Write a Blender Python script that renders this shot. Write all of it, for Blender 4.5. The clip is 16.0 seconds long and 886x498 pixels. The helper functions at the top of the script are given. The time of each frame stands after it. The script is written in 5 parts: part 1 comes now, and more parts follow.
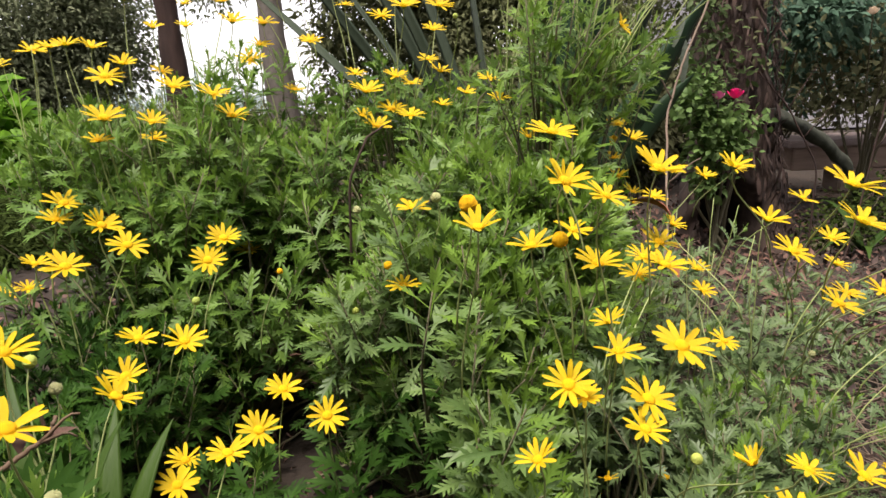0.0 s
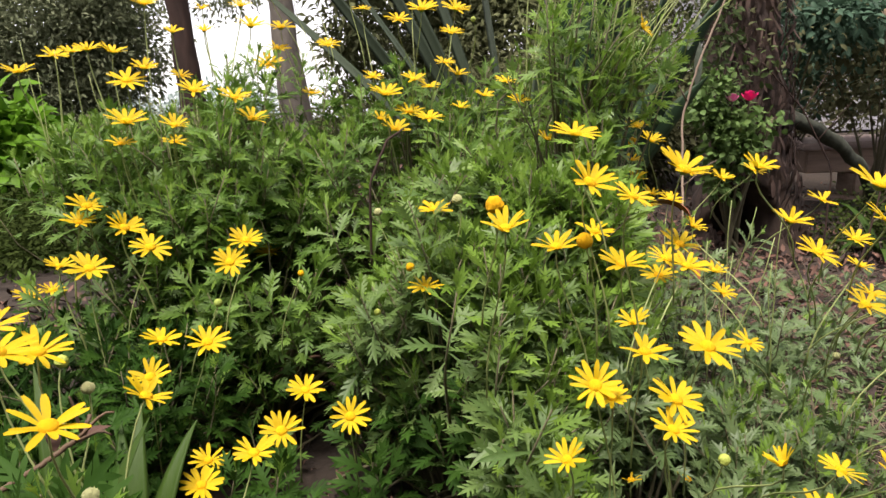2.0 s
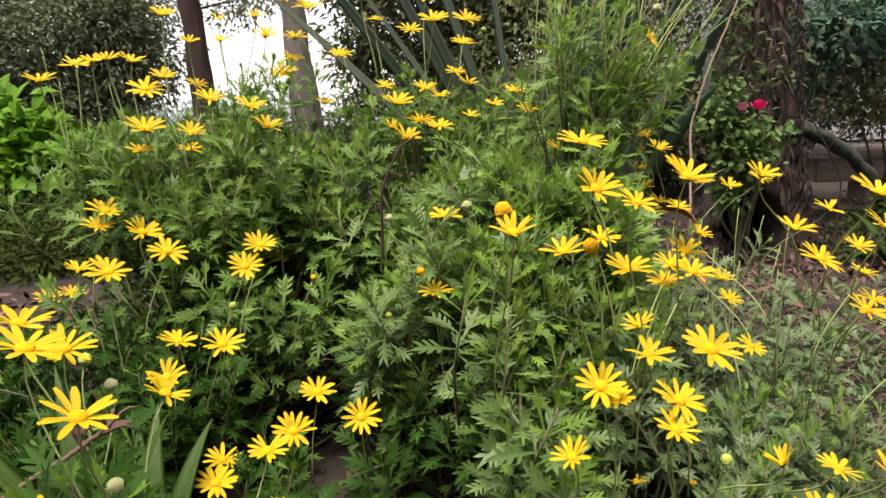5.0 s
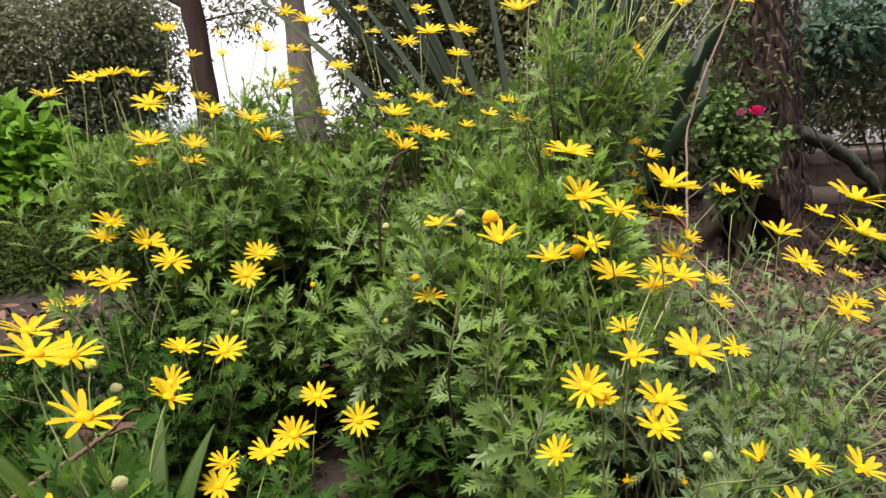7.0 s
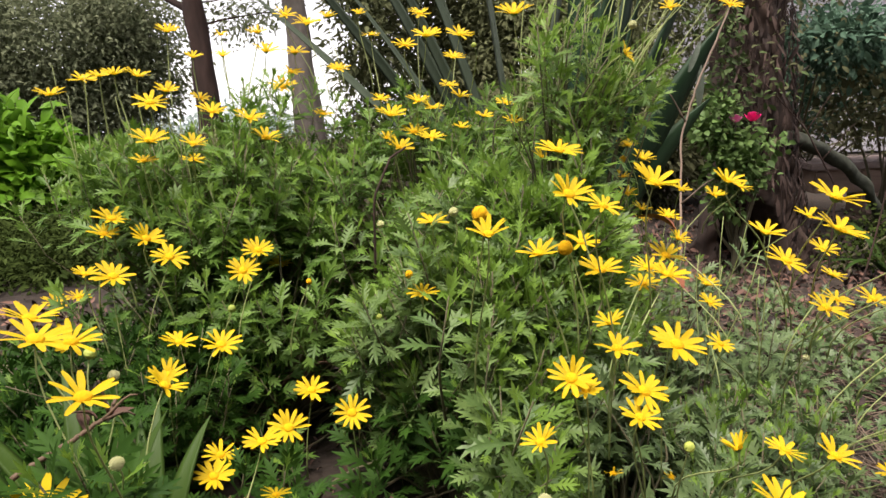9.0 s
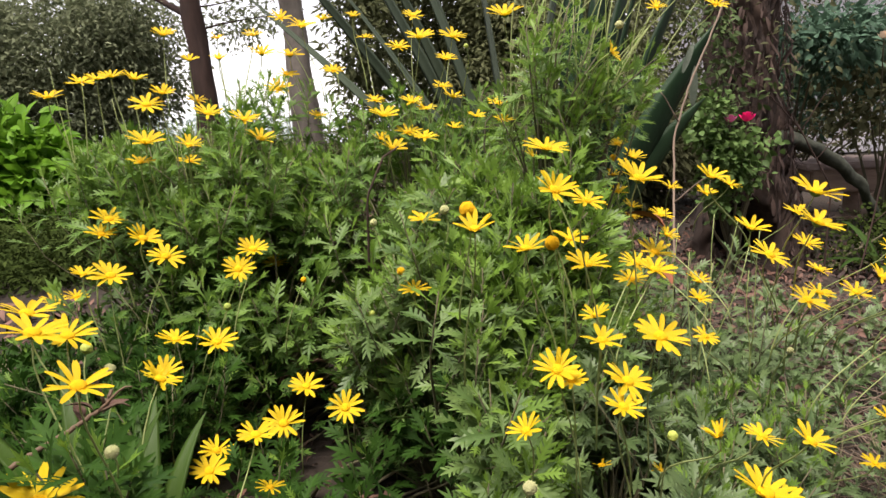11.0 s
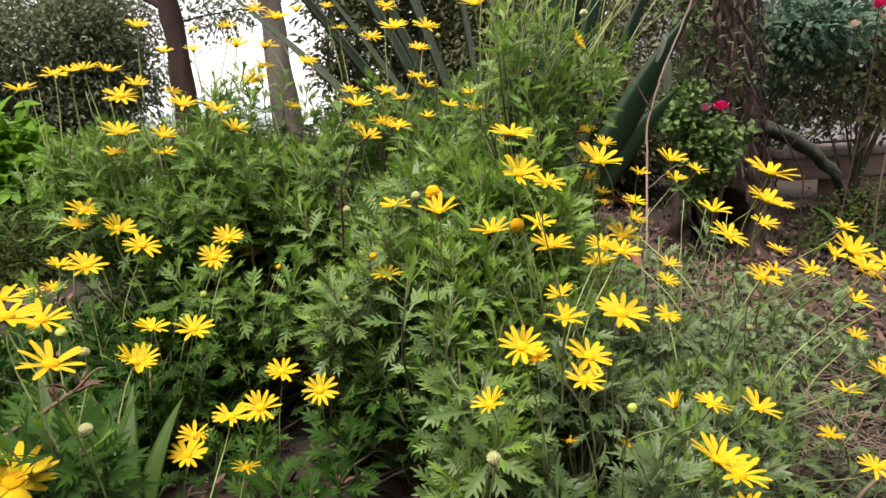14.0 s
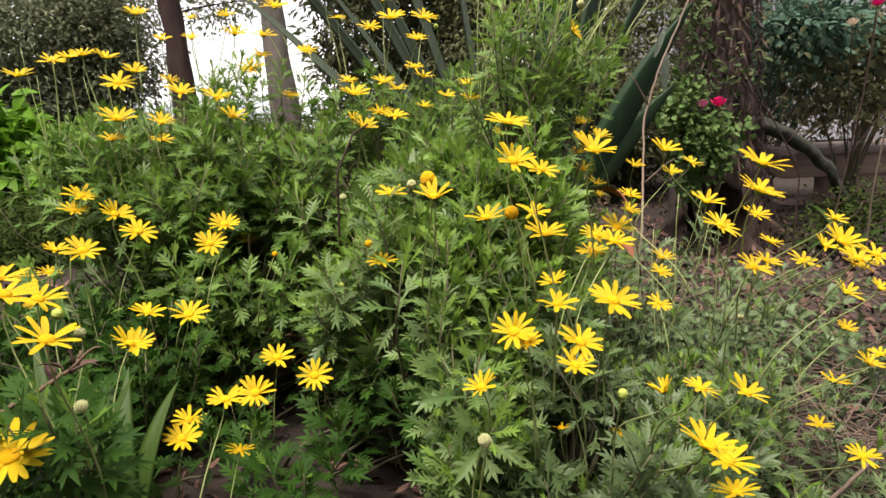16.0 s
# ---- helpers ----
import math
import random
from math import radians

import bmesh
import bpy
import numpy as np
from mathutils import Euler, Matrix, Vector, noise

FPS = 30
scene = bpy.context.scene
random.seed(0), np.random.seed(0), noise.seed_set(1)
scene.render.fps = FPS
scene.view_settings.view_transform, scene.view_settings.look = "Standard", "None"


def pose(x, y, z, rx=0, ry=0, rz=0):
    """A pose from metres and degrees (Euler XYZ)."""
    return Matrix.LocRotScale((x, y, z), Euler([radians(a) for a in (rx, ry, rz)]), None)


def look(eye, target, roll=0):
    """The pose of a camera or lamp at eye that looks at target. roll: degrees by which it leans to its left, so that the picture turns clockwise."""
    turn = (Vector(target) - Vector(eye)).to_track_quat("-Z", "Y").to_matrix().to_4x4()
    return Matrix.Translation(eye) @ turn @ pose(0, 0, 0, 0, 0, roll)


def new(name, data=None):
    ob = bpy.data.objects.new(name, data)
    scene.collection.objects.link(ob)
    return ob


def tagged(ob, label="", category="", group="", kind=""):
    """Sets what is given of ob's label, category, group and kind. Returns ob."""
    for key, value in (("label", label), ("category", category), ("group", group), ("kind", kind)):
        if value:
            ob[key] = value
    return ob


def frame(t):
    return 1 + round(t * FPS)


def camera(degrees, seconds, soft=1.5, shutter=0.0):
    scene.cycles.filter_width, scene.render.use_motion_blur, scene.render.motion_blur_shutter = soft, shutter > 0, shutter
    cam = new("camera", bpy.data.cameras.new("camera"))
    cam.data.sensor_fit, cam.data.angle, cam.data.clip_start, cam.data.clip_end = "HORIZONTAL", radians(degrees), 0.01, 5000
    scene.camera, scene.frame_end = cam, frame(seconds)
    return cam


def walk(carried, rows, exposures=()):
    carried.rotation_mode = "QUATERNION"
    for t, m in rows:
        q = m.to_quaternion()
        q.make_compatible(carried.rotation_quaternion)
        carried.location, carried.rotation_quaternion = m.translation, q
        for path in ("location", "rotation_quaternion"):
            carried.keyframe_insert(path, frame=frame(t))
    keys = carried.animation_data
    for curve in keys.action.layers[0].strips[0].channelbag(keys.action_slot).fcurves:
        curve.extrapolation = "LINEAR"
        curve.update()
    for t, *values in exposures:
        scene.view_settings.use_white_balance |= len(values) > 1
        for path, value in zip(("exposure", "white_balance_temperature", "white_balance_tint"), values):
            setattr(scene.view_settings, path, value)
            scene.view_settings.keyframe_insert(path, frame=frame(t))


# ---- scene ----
# ---- camera ----
cam = camera(64.73, 16.0, soft=1.55)
ROWS = [
    (0, 0.0131, 0.0508, 0.5813, 74.5, 2.04, -3.07),
    (0.5, 0.0102, 0.0531, 0.583, 74.55, 2.25, -2.95),
    (1, 0.006, 0.0525, 0.5817, 74.71, 2.12, -2.57),
    (1.5, 0.0018, 0.0499, 0.5805, 74.77, 2.12, -2.4),
    (2, -0.0019, 0.0477, 0.5806, 74.82, 2.28, -2.35),
    (2.5, -0.0031, 0.045, 0.5812, 75.17, 2.54, -2.1),
    (3, -0.0054, 0.0416, 0.5818, 75.2, 2.37, -1.83),
    (5.5, -0.0008, 0.0222, 0.5824, 75.8, 2.24, -1.49),
    (6, 0.0034, 0.0148, 0.5899, 76.18, 3.15, -1.56),
    (6.5, 0.0069, 0.0074, 0.5902, 76.27, 3.03, -1.36),
    (7, 0.0106, 0.0031, 0.5878, 76.13, 2.83, -1.2),
    (7.5, 0.0125, -0.0012, 0.5852, 76.13, 2.73, -1.23),
    (8, 0.0135, -0.0072, 0.5842, 76.18, 2.51, -1.08),
    (8.5, 0.0153, -0.013, 0.5828, 76.33, 2.35, -1.13),
    (9, 0.0186, -0.0171, 0.5816, 76.56, 2.37, -1.11),
    (11.5, 0.0315, -0.0381, 0.5768, 76.8, 2.84, -1.33),
    (12, 0.0339, -0.0422, 0.5768, 76.77, 2.83, -1.64),
    (12.5, 0.0379, -0.0453, 0.5748, 76.76, 2.82, -1.84),
    (13, 0.0402, -0.049, 0.574, 76.72, 2.87, -2.11),
    (13.5, 0.0428, -0.0533, 0.5726, 76.44, 3.02, -2.4),
    (14, 0.0458, -0.0561, 0.5705, 76.17, 3.1, -2.59),
    (14.5, 0.0466, -0.0573, 0.5666, 75.97, 2.91, -2.51),
    (15, 0.0454, -0.0598, 0.5666, 75.73, 2.87, -2.54),
    (15.5, 0.045, -0.061, 0.5652, 75.73, 2.59, -2.62),
    (16, 0.048, -0.0645, 0.5624, 75.78, 2.44, -2.66),
]
EXPOSURE = 1.28
walk(cam, [(t, pose(x, y, z, rx, ry, rz)) for t, x, y, z, rx, ry, rz in ROWS], [(0.0, EXPOSURE, 6850, 20), (16.0, EXPOSURE, 6850, 20)])

# ---- light: bright overcast sky ----
SUN_UP, SUN_TURN = radians(77), radians(215)
world = bpy.data.worlds.new("sky")
scene.world = world
world.use_nodes = True
wn, wl = world.node_tree.nodes, world.node_tree.links
wn.clear()
sky = wn.new("ShaderNodeTexSky")
sky.sky_type, sky.sun_disc = "NISHITA", False
sky.sun_elevation, sky.sun_rotation, sky.air_density, sky.dust_density = SUN_UP, SUN_TURN, 0.6, 0.2
pale = wn.new("ShaderNodeHueSaturation")
pale.inputs["Saturation"].default_value = 0.25
back = wn.new("ShaderNodeBackground")
back.inputs["Strength"].default_value = 0.115
wout = wn.new("ShaderNodeOutputWorld")
wl.new(sky.outputs[0], pale.inputs["Color"])
wl.new(pale.outputs[0], back.inputs["Color"])
wl.new(back.outputs[0], wout.inputs["Surface"])
sun = new("sun", bpy.data.lights.new("sun", "SUN"))
sun.data.energy, sun.data.angle, sun.data.color = 3.7, radians(35), (1.0, 0.97, 0.91)
sun.matrix_world = look((0, 0, 0), (-math.sin(SUN_TURN) * math.cos(SUN_UP), -math.cos(SUN_TURN) * math.cos(SUN_UP), -math.sin(SUN_UP)))
sun.location = (-3, -4, 12)


# ---- materials ----
def material(name, dark, light, rough=0.6, grain=40.0, bump=0.3, translucent=0.0, metal=0.0, spread=0.6, spec=0.4, blotch=6.0, stretch=(1, 1, 1)):
    """A surface between two colours: noise at two scales and a random step for each piece."""
    m = bpy.data.materials.new(name)
    m.use_nodes = True
    n, l = m.node_tree.nodes, m.node_tree.links
    n.clear()
    out, p = n.new("ShaderNodeOutputMaterial"), n.new("ShaderNodeBsdfPrincipled")
    co, mp = n.new("ShaderNodeTexCoord"), n.new("ShaderNodeMapping")
    mp.inputs["Scale"].default_value = stretch
    l.new(co.outputs["Object"], mp.inputs["Vector"])
    fine, big = n.new("ShaderNodeTexNoise"), n.new("ShaderNodeTexNoise")
    fine.inputs["Scale"].default_value, fine.inputs["Detail"].default_value = grain, 5.0
    big.inputs["Scale"].default_value, big.inputs["Detail"].default_value = blotch, 2.0
    l.new(mp.outputs[0], fine.inputs["Vector"])
    l.new(mp.outputs[0], big.inputs["Vector"])
    geo, info = n.new("ShaderNodeNewGeometry"), n.new("ShaderNodeObjectInfo")

    def maths(op, a, b):
        k = n.new("ShaderNodeMath")
        k.operation = op
        for i, v in enumerate((a, b)):
            if isinstance(v, float):
                k.inputs[i].default_value = v
            else:
                l.new(v, k.inputs[i])
        return k.outputs[0]

    chance = maths("FRACT", maths("ADD", geo.outputs["Random Per Island"], info.outputs["Random"]), 0.0)
    noises = maths("ADD", maths("MULTIPLY", fine.outputs["Fac"], 0.5), maths("MULTIPLY", big.outputs["Fac"], 0.5))
    noises = maths("ADD", maths("MULTIPLY", maths("SUBTRACT", noises, 0.5), 2.2), 0.5)
    mixed = maths("ADD", maths("MULTIPLY", chance, spread), maths("MULTIPLY", noises, 1.0 - spread))
    ramp = n.new("ShaderNodeValToRGB")
    ramp.color_ramp.elements[0].color, ramp.color_ramp.elements[1].color = (*dark, 1), (*light, 1)
    l.new(mixed, ramp.inputs["Fac"])
    l.new(ramp.outputs["Color"], p.inputs["Base Color"])
    p.inputs["Roughness"].default_value, p.inputs["Metallic"].default_value = rough, metal
    p.inputs["Specular IOR Level"].default_value = spec
    if bump:
        b = n.new("ShaderNodeBump")
        b.inputs["Strength"].default_value, b.inputs["Distance"].default_value = bump, 0.004
        l.new(fine.outputs["Fac"], b.inputs["Height"])
        l.new(b.outputs[0], p.inputs["Normal"])
    last = p.outputs[0]
    if translucent:
        tr, mx = n.new("ShaderNodeBsdfTranslucent"), n.new("ShaderNodeMixShader")
        l.new(ramp.outputs["Color"], tr.inputs["Color"])
        mx.inputs["Fac"].default_value = translucent
        l.new(last, mx.inputs[1])
        l.new(tr.outputs[0], mx.inputs[2])
        last = mx.outputs[0]
    l.new(last, out.inputs["Surface"])
    return m


PETAL = material("yellow_petal", (0.57, 0.375, 0.003), (0.70, 0.515, 0.012), 0.5, 260, 0.35, 0.3, spread=0.45, stretch=(5, 0.5, 1), spec=0.25)
DISC = material("golden_disc", (0.66, 0.33, 0.003), (0.8, 0.47, 0.006), 0.8, 900, 0.5, spread=0.3, spec=0.2)
PALE = material("spent_head", (0.46, 0.5, 0.18), (0.7, 0.7, 0.36), 0.8, 500, 0.8, spread=0.3)
BUDGREEN = material("bud_green", (0.22, 0.30, 0.05), (0.40, 0.46, 0.08), 0.6, 300, 0.3)
CALYX = material("calyx_green", (0.09, 0.16, 0.03), (0.16, 0.24, 0.05), 0.6, 200, 0.2)
STALK = material("stalk_green", (0.17, 0.23, 0.06), (0.33, 0.38, 0.15), 0.55, 120, 0.2)
LEAF = material("daisy_leaf", (0.036, 0.096, 0.012), (0.15, 0.26, 0.050), 0.45, 150, 0.2, 0.28, spec=0.24)
LEAF_SAGE = material("sage_green_daisy_leaf", (0.044, 0.100, 0.022), (0.168, 0.262, 0.074), 0.44, 150, 0.2, 0.28, spec=0.28)
# Deep green daisy leaf, darkened further to stand in for shade low down.
LEAF_DEEP_SHADED = material("deep_shaded_daisy_leaf", (0.010, 0.036, 0.005), (0.038, 0.092, 0.013), 0.55, 150, 0.2, 0.2, spec=0.08)
LEAF_GREY = material("grey_daisy_leaf", (0.040, 0.082, 0.024), (0.145, 0.212, 0.082), 0.45, 150, 0.2, 0.2, spec=0.3)
LEAF_BRIGHT = material("bright_daisy_leaf", (0.075, 0.165, 0.03), (0.23, 0.36, 0.10), 0.42, 150, 0.2, 0.32, spec=0.35)
LEAF_YOUNG = material("young_daisy_leaf", (0.09, 0.19, 0.018), (0.21, 0.34, 0.06), 0.45, 150, 0.2, 0.35, spec=0.25)
WOODY = material("woody_stem", (0.06, 0.055, 0.03), (0.16, 0.145, 0.08), 0.8, 150, 0.5)
TWIG = material("dry_twig", (0.07, 0.05, 0.035), (0.19, 0.14, 0.1), 0.8, 150, 0.5)
STRAP = material("strap_leaf", (0.016, 0.043, 0.006), (0.045, 0.086, 0.014), 0.5, 60, 0.15, 0.2, stretch=(6, 1, 1), spec=0.15)
DRYSTRAP = material("dry_strap_leaf", (0.05, 0.03, 0.016), (0.15, 0.095, 0.055), 0.7, 80, 0.4, stretch=(6, 1, 1))
SWORD = material("sword_leaf", (0.022, 0.036, 0.02), (0.075, 0.1, 0.062), 0.4, 30, 0.15, 0.05, stretch=(8, 8, 1))
SWORD_DARK = material("dark_sword_leaf", (0.006, 0.022, 0.009), (0.030, 0.064, 0.028), 0.5, 30, 0.15, 0.05, stretch=(8, 8, 1), spec=0.15)
SWORD_PALE = material("pale_mottled_sword_leaf", (0.05, 0.075, 0.045), (0.22, 0.26, 0.20), 0.5, 70, 0.3, 0.1, spread=0.1)
BARK_DARK = material("dark_red_bark", (0.014, 0.008, 0.006), (0.062, 0.034, 0.025), 0.9, 28, 1.0, spread=0.1, stretch=(1, 1, 0.25))
BARK_GREY = material("grey_bark", (0.055, 0.047, 0.038), (0.17, 0.15, 0.125), 0.9, 30, 0.8, spread=0.1, stretch=(1, 1, 0.5))
BARK_GREEN = material("mossy_bark", (0.012, 0.016, 0.010), (0.065, 0.072, 0.05), 0.9, 40, 1.0, spread=0.1)
BARK_BROWN = material("flaking_brown_bark", (0.008, 0.005, 0.004), (0.075, 0.048, 0.034), 0.95, 26, 1.0, spread=0.1, stretch=(1, 1, 0.35))
BARK_FLAKE = material("bark_flake", (0.008, 0.005, 0.004), (0.105, 0.068, 0.054), 0.9, 60, 0.5, spread=0.8)
NEEDLE = material("dark_tree_leaf", (0.085, 0.102, 0.046), (0.215, 0.23, 0.115), 0.75, 30, 0.0, 0.3, spread=0.35, spec=0.04)
OLIVE = material("grey_olive_tree_leaf", (0.08, 0.105, 0.05), (0.28, 0.31, 0.185), 0.7, 30, 0.0, 0.35, spread=0.6, spec=0.1)
BRIGHT = material("bright_shrub_leaf", (0.05, 0.145, 0.008), (0.145, 0.30, 0.026), 0.5, 40, 0.1, 0.3, spec=0.15)
COVER = material("ground_cover_leaf", (0.014, 0.026, 0.005), (0.048, 0.070, 0.016), 0.8, 60, 0.0, 0.15, spec=0.05)
ROSELEAF = material("rose_leaf", (0.05, 0.108, 0.026), (0.155, 0.25, 0.072), 0.55, 60, 0.1, 0.25, spec=0.2)
IVY = material("ivy_leaf", (0.030, 0.056, 0.018), (0.11, 0.16, 0.055), 0.6, 60, 0.1, 0.2, spec=0.15)
BLUELEAF = material("blue_green_leaf", (0.03, 0.070, 0.044), (0.11, 0.195, 0.125), 0.5, 60, 0.0, 0.25, spec=0.1)
DULLLEAF = material("dull_shade_leaf", (0.035, 0.04, 0.018), (0.14, 0.145, 0.075), 0.75, 60, 0.0, 0.3, spread=0.5, spec=0.04)
# Distance haze is painted into this pale bluish leaf colour.
FARLEAF = material("far_haze_tinted_leaf", (0.2, 0.28, 0.25), (0.42, 0.5, 0.47), 0.7, 10, 0.0, 0.3)
ROSE = material("pink_red_rose", (0.65, 0.008, 0.13), (0.85, 0.03, 0.24), 0.5, 60, 0.1, 0.2)
ROSE_PALE = material("mauve_rose", (0.42, 0.08, 0.20), (0.60, 0.16, 0.32), 0.5, 60, 0.1, 0.2)
CREAM = material("cream_rose", (0.65, 0.50, 0.36), (0.80, 0.68, 0.52), 0.5, 60, 0.1, 0.2)
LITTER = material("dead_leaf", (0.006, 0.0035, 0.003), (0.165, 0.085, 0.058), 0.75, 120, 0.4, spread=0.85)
RUST = material("rust_dead_leaf", (0.13, 0.038, 0.016), (0.30, 0.10, 0.045), 0.7, 120, 0.4)
SOIL = material("garden_soil", (0.010, 0.007, 0.005), (0.038, 0.027, 0.018), 0.95, 60, 1.0, spread=0.0, blotch=3.0)
TIMBER = material("weathered_sleeper", (0.19, 0.13, 0.095), (0.44, 0.32, 0.245), 0.85, 20, 0.6, spread=0.1, stretch=(0.3, 1, 3))
STONE = material("pale_coping", (0.24, 0.18, 0.16), (0.40, 0.32, 0.29), 0.85, 30, 0.4, spread=0.1)
RENDER = material("pale_house_wall", (0.42, 0.41, 0.43), (0.60, 0.59, 0.62), 0.9, 12, 0.2, spread=0.0)
RENDER_DARK = material("dark_light_block", (0.05, 0.055, 0.04), (0.10, 0.105, 0.08), 0.9, 12, 0.3, spread=0.0)
WHITEPOST = material("white_paint", (0.62, 0.60, 0.60), (0.78, 0.77, 0.77), 0.6, 40, 0.1, spread=0.0)
# Pale base keeps the added water sheet close to the sky's white.
WATER = material("sky_mirror_water", (0.30, 0.33, 0.35), (0.42, 0.45, 0.46), 0.08, 4, 0.05, spread=0.0, spec=0.8, blotch=0.5)
ROOF = material("grey_roof", (0.07, 0.065, 0.065), (0.14, 0.13, 0.13), 0.8, 20, 0.4, spread=0.2)


# ---- mesh tools ----
def mesh_of(name, V, F, material_of, smooth=True):
    """A mesh of triangles from arrays."""
    V, F = np.asarray(V, np.float32), np.asarray(F, np.int32)
    me = bpy.data.meshes.new(name)
    me.vertices.add(len(V))
    me.vertices.foreach_set("co", V.ravel())
    me.loops.add(F.size)
    me.loops.foreach_set("vertex_index", F.ravel())
    me.polygons.add(len(F))
    me.polygons.foreach_set("loop_start", np.arange(0, F.size, 3, dtype=np.int32))
    me.polygons.foreach_set("use_smooth", np.full(len(F), smooth))
    me.materials.append(material_of)
    me.update(calc_edges=True)
    me.validate()
    return me


def hang(name, me, parent, m=None, label="", kind=""):
    """One mesh object as a part of parent, at the pose m in the world."""
    ob = new(name, me)
    ob.parent = parent
    ob.matrix_parent_inverse = WORLD_INV.setdefault(parent, parent.matrix_world.inverted()) if parent else Matrix()
    if m is not None:
        ob.matrix_basis = m
    return tagged(ob, label=label, kind=kind)


WORLD_INV = {}


def root(name, at, label, category, group="", kind=""):
    """The Empty at the base of a thing."""
    ob = new(name)
    ob.location = at
    ob.empty_display_size = 0.05
    WORLD_INV[ob] = Matrix.Translation(-Vector(at))
    return tagged(ob, label=label, category=category, group=group, kind=kind)


def join(parts):
    """Arrays of several V, F pairs as one pair."""
    vs, fs, at = [], [], 0
    for V, F in parts:
        vs.append(V)
        fs.append(np.asarray(F) + at)
        at += len(V)
    return np.concatenate(vs), np.concatenate(fs)


def scatter(templates, mats, rng):
    """Copies of the templates at the 4x4 matrices, as one V, F pair."""
    mats = np.asarray(mats, float)
    pick = rng.integers(0, len(templates), len(mats))
    out = []
    for k, (V, F) in enumerate(templates):
        ms = mats[pick == k]
        if not len(ms):
            continue
        P = np.einsum("nij,vj->nvi", ms[:, :3, :3], V) + ms[:, None, :3, 3]
        out.append((P.reshape(-1, 3), (F[None] + (np.arange(len(ms)) * len(V))[:, None, None]).reshape(-1, 3)))
    return join(out)


def unit(v):
    v = np.asarray(v, float)
    return v / (np.linalg.norm(v, axis=-1, keepdims=True) + 1e-9)


def frames(pos, along, face, size):
    """4x4 matrices with y along, z near face, at pos."""
    y = unit(along)
    x = unit(np.cross(y, face))
    z = np.cross(x, y)
    s = np.broadcast_to(np.asarray(size, float).reshape(-1, 1) if np.ndim(size) else np.full((1, 1), size), (len(y), 1))
    m = np.zeros((len(y), 4, 4))
    m[:, :3, 0], m[:, :3, 1], m[:, :3, 2], m[:, :3, 3], m[:, 3, 3] = x * s, y * s, z * s, pos, 1
    return m


def tube(points, radii, sides=5):
    """A tapered tube along points."""
    P = np.asarray(points, float)
    radii = np.broadcast_to(np.asarray(radii, float), (len(P),))
    d = unit(np.gradient(P, axis=0))
    ref = np.array([0.31, 0.9, 0.2]) if abs(d[0][2]) > 0.7 else np.array([0.1, 0.2, 1.0])
    a = unit(np.cross(d, ref))
    b = np.cross(d, a)
    t = np.arange(sides) * 2 * np.pi / sides
    V = P[:, None] + radii[:, None, None] * (np.cos(t)[None, :, None] * a[:, None] + np.sin(t)[None, :, None] * b[:, None])
    F = []
    for i in range(len(P) - 1):
        for j in range(sides):
            k = (j + 1) % sides
            p, q, r, s = i * sides + j, i * sides + k, (i + 1) * sides + k, (i + 1) * sides + j
            F += [(p, q, r), (p, r, s)]
    n = len(P) * sides
    V = np.concatenate([V.reshape(-1, 3), P[:1], P[-1:]])
    for j in range(sides):
        k = (j + 1) % sides
        F += [(n, k, j), (n + 1, n - sides + j, n - sides + k)]
    return V, np.array(F)


def bezier(p0, p1, p2, p3, n=7):
    t = np.linspace(0, 1, n)[:, None]
    p0, p1, p2, p3 = (np.asarray(p, float) for p in (p0, p1, p2, p3))
    return (1 - t) ** 3 * p0 + 3 * (1 - t) ** 2 * t * p1 + 3 * (1 - t) * t * t * p2 + t**3 * p3


def lobed_leaf(rng, pairs=3, width=0.24, curl=0.25, slim=0.05, foot=0.40):
    """A daisy leaf of length 1 along y: a narrow foot that widens into a wedge-shaped blade with blunt forward-pointing lobes."""
    s = np.concatenate([[0, foot * 0.5], np.linspace(foot, 0.84, pairs + 1), [1.0]])
    n = len(s)
    half = slim * np.concatenate([[0.45, 0.5], np.linspace(0.85, 1.25, pairs), [0.95, 0.12]])
    V, F = [], []
    twist, bow = rng.normal(0, 0.3), rng.uniform(0.2, 0.6)

    def put(x, y):
        droop = -curl * y * y + 0.12 * y
        V.append((x, y, droop + bow * abs(x) - 1.2 * x * x + twist * x * y))
        return len(V) - 1

    mid = [put(0.0, y) for y in s]
    for k in (-1, 1):
        e = [put(k * h, y) for h, y in zip(half, s)]
        flat = []
        for i in range(n - 1):
            flat += [(mid[i], e[i], e[i + 1]), (mid[i], e[i + 1], mid[i + 1])]
        for i in range(2, n - 2):
            y, gap = s[i], s[i + 1] - s[i]
            reach = width * (0.55 + 0.45 * math.sin(math.pi * (i - 1.3) / (pairs + 0.4))) * rng.uniform(0.75, 1.2)
            lift = gap * rng.uniform(0.75, 1.25) + reach * 0.35
            low = put(k * (half[i] + reach * 0.72), y + lift * 0.50)
            tip = put(k * (half[i] + reach), y + lift)
            top = put(k * (half[i] + reach * 0.50), y + lift * 0.80)
            root_end = put(k * half[i] * 0.9, y + gap * 0.62)
            flat += [(e[i], low, root_end), (low, top, root_end), (low, tip, top)]
        F += flat if k > 0 else [f[::-1] for f in flat]
    return np.array(V), np.array(F)


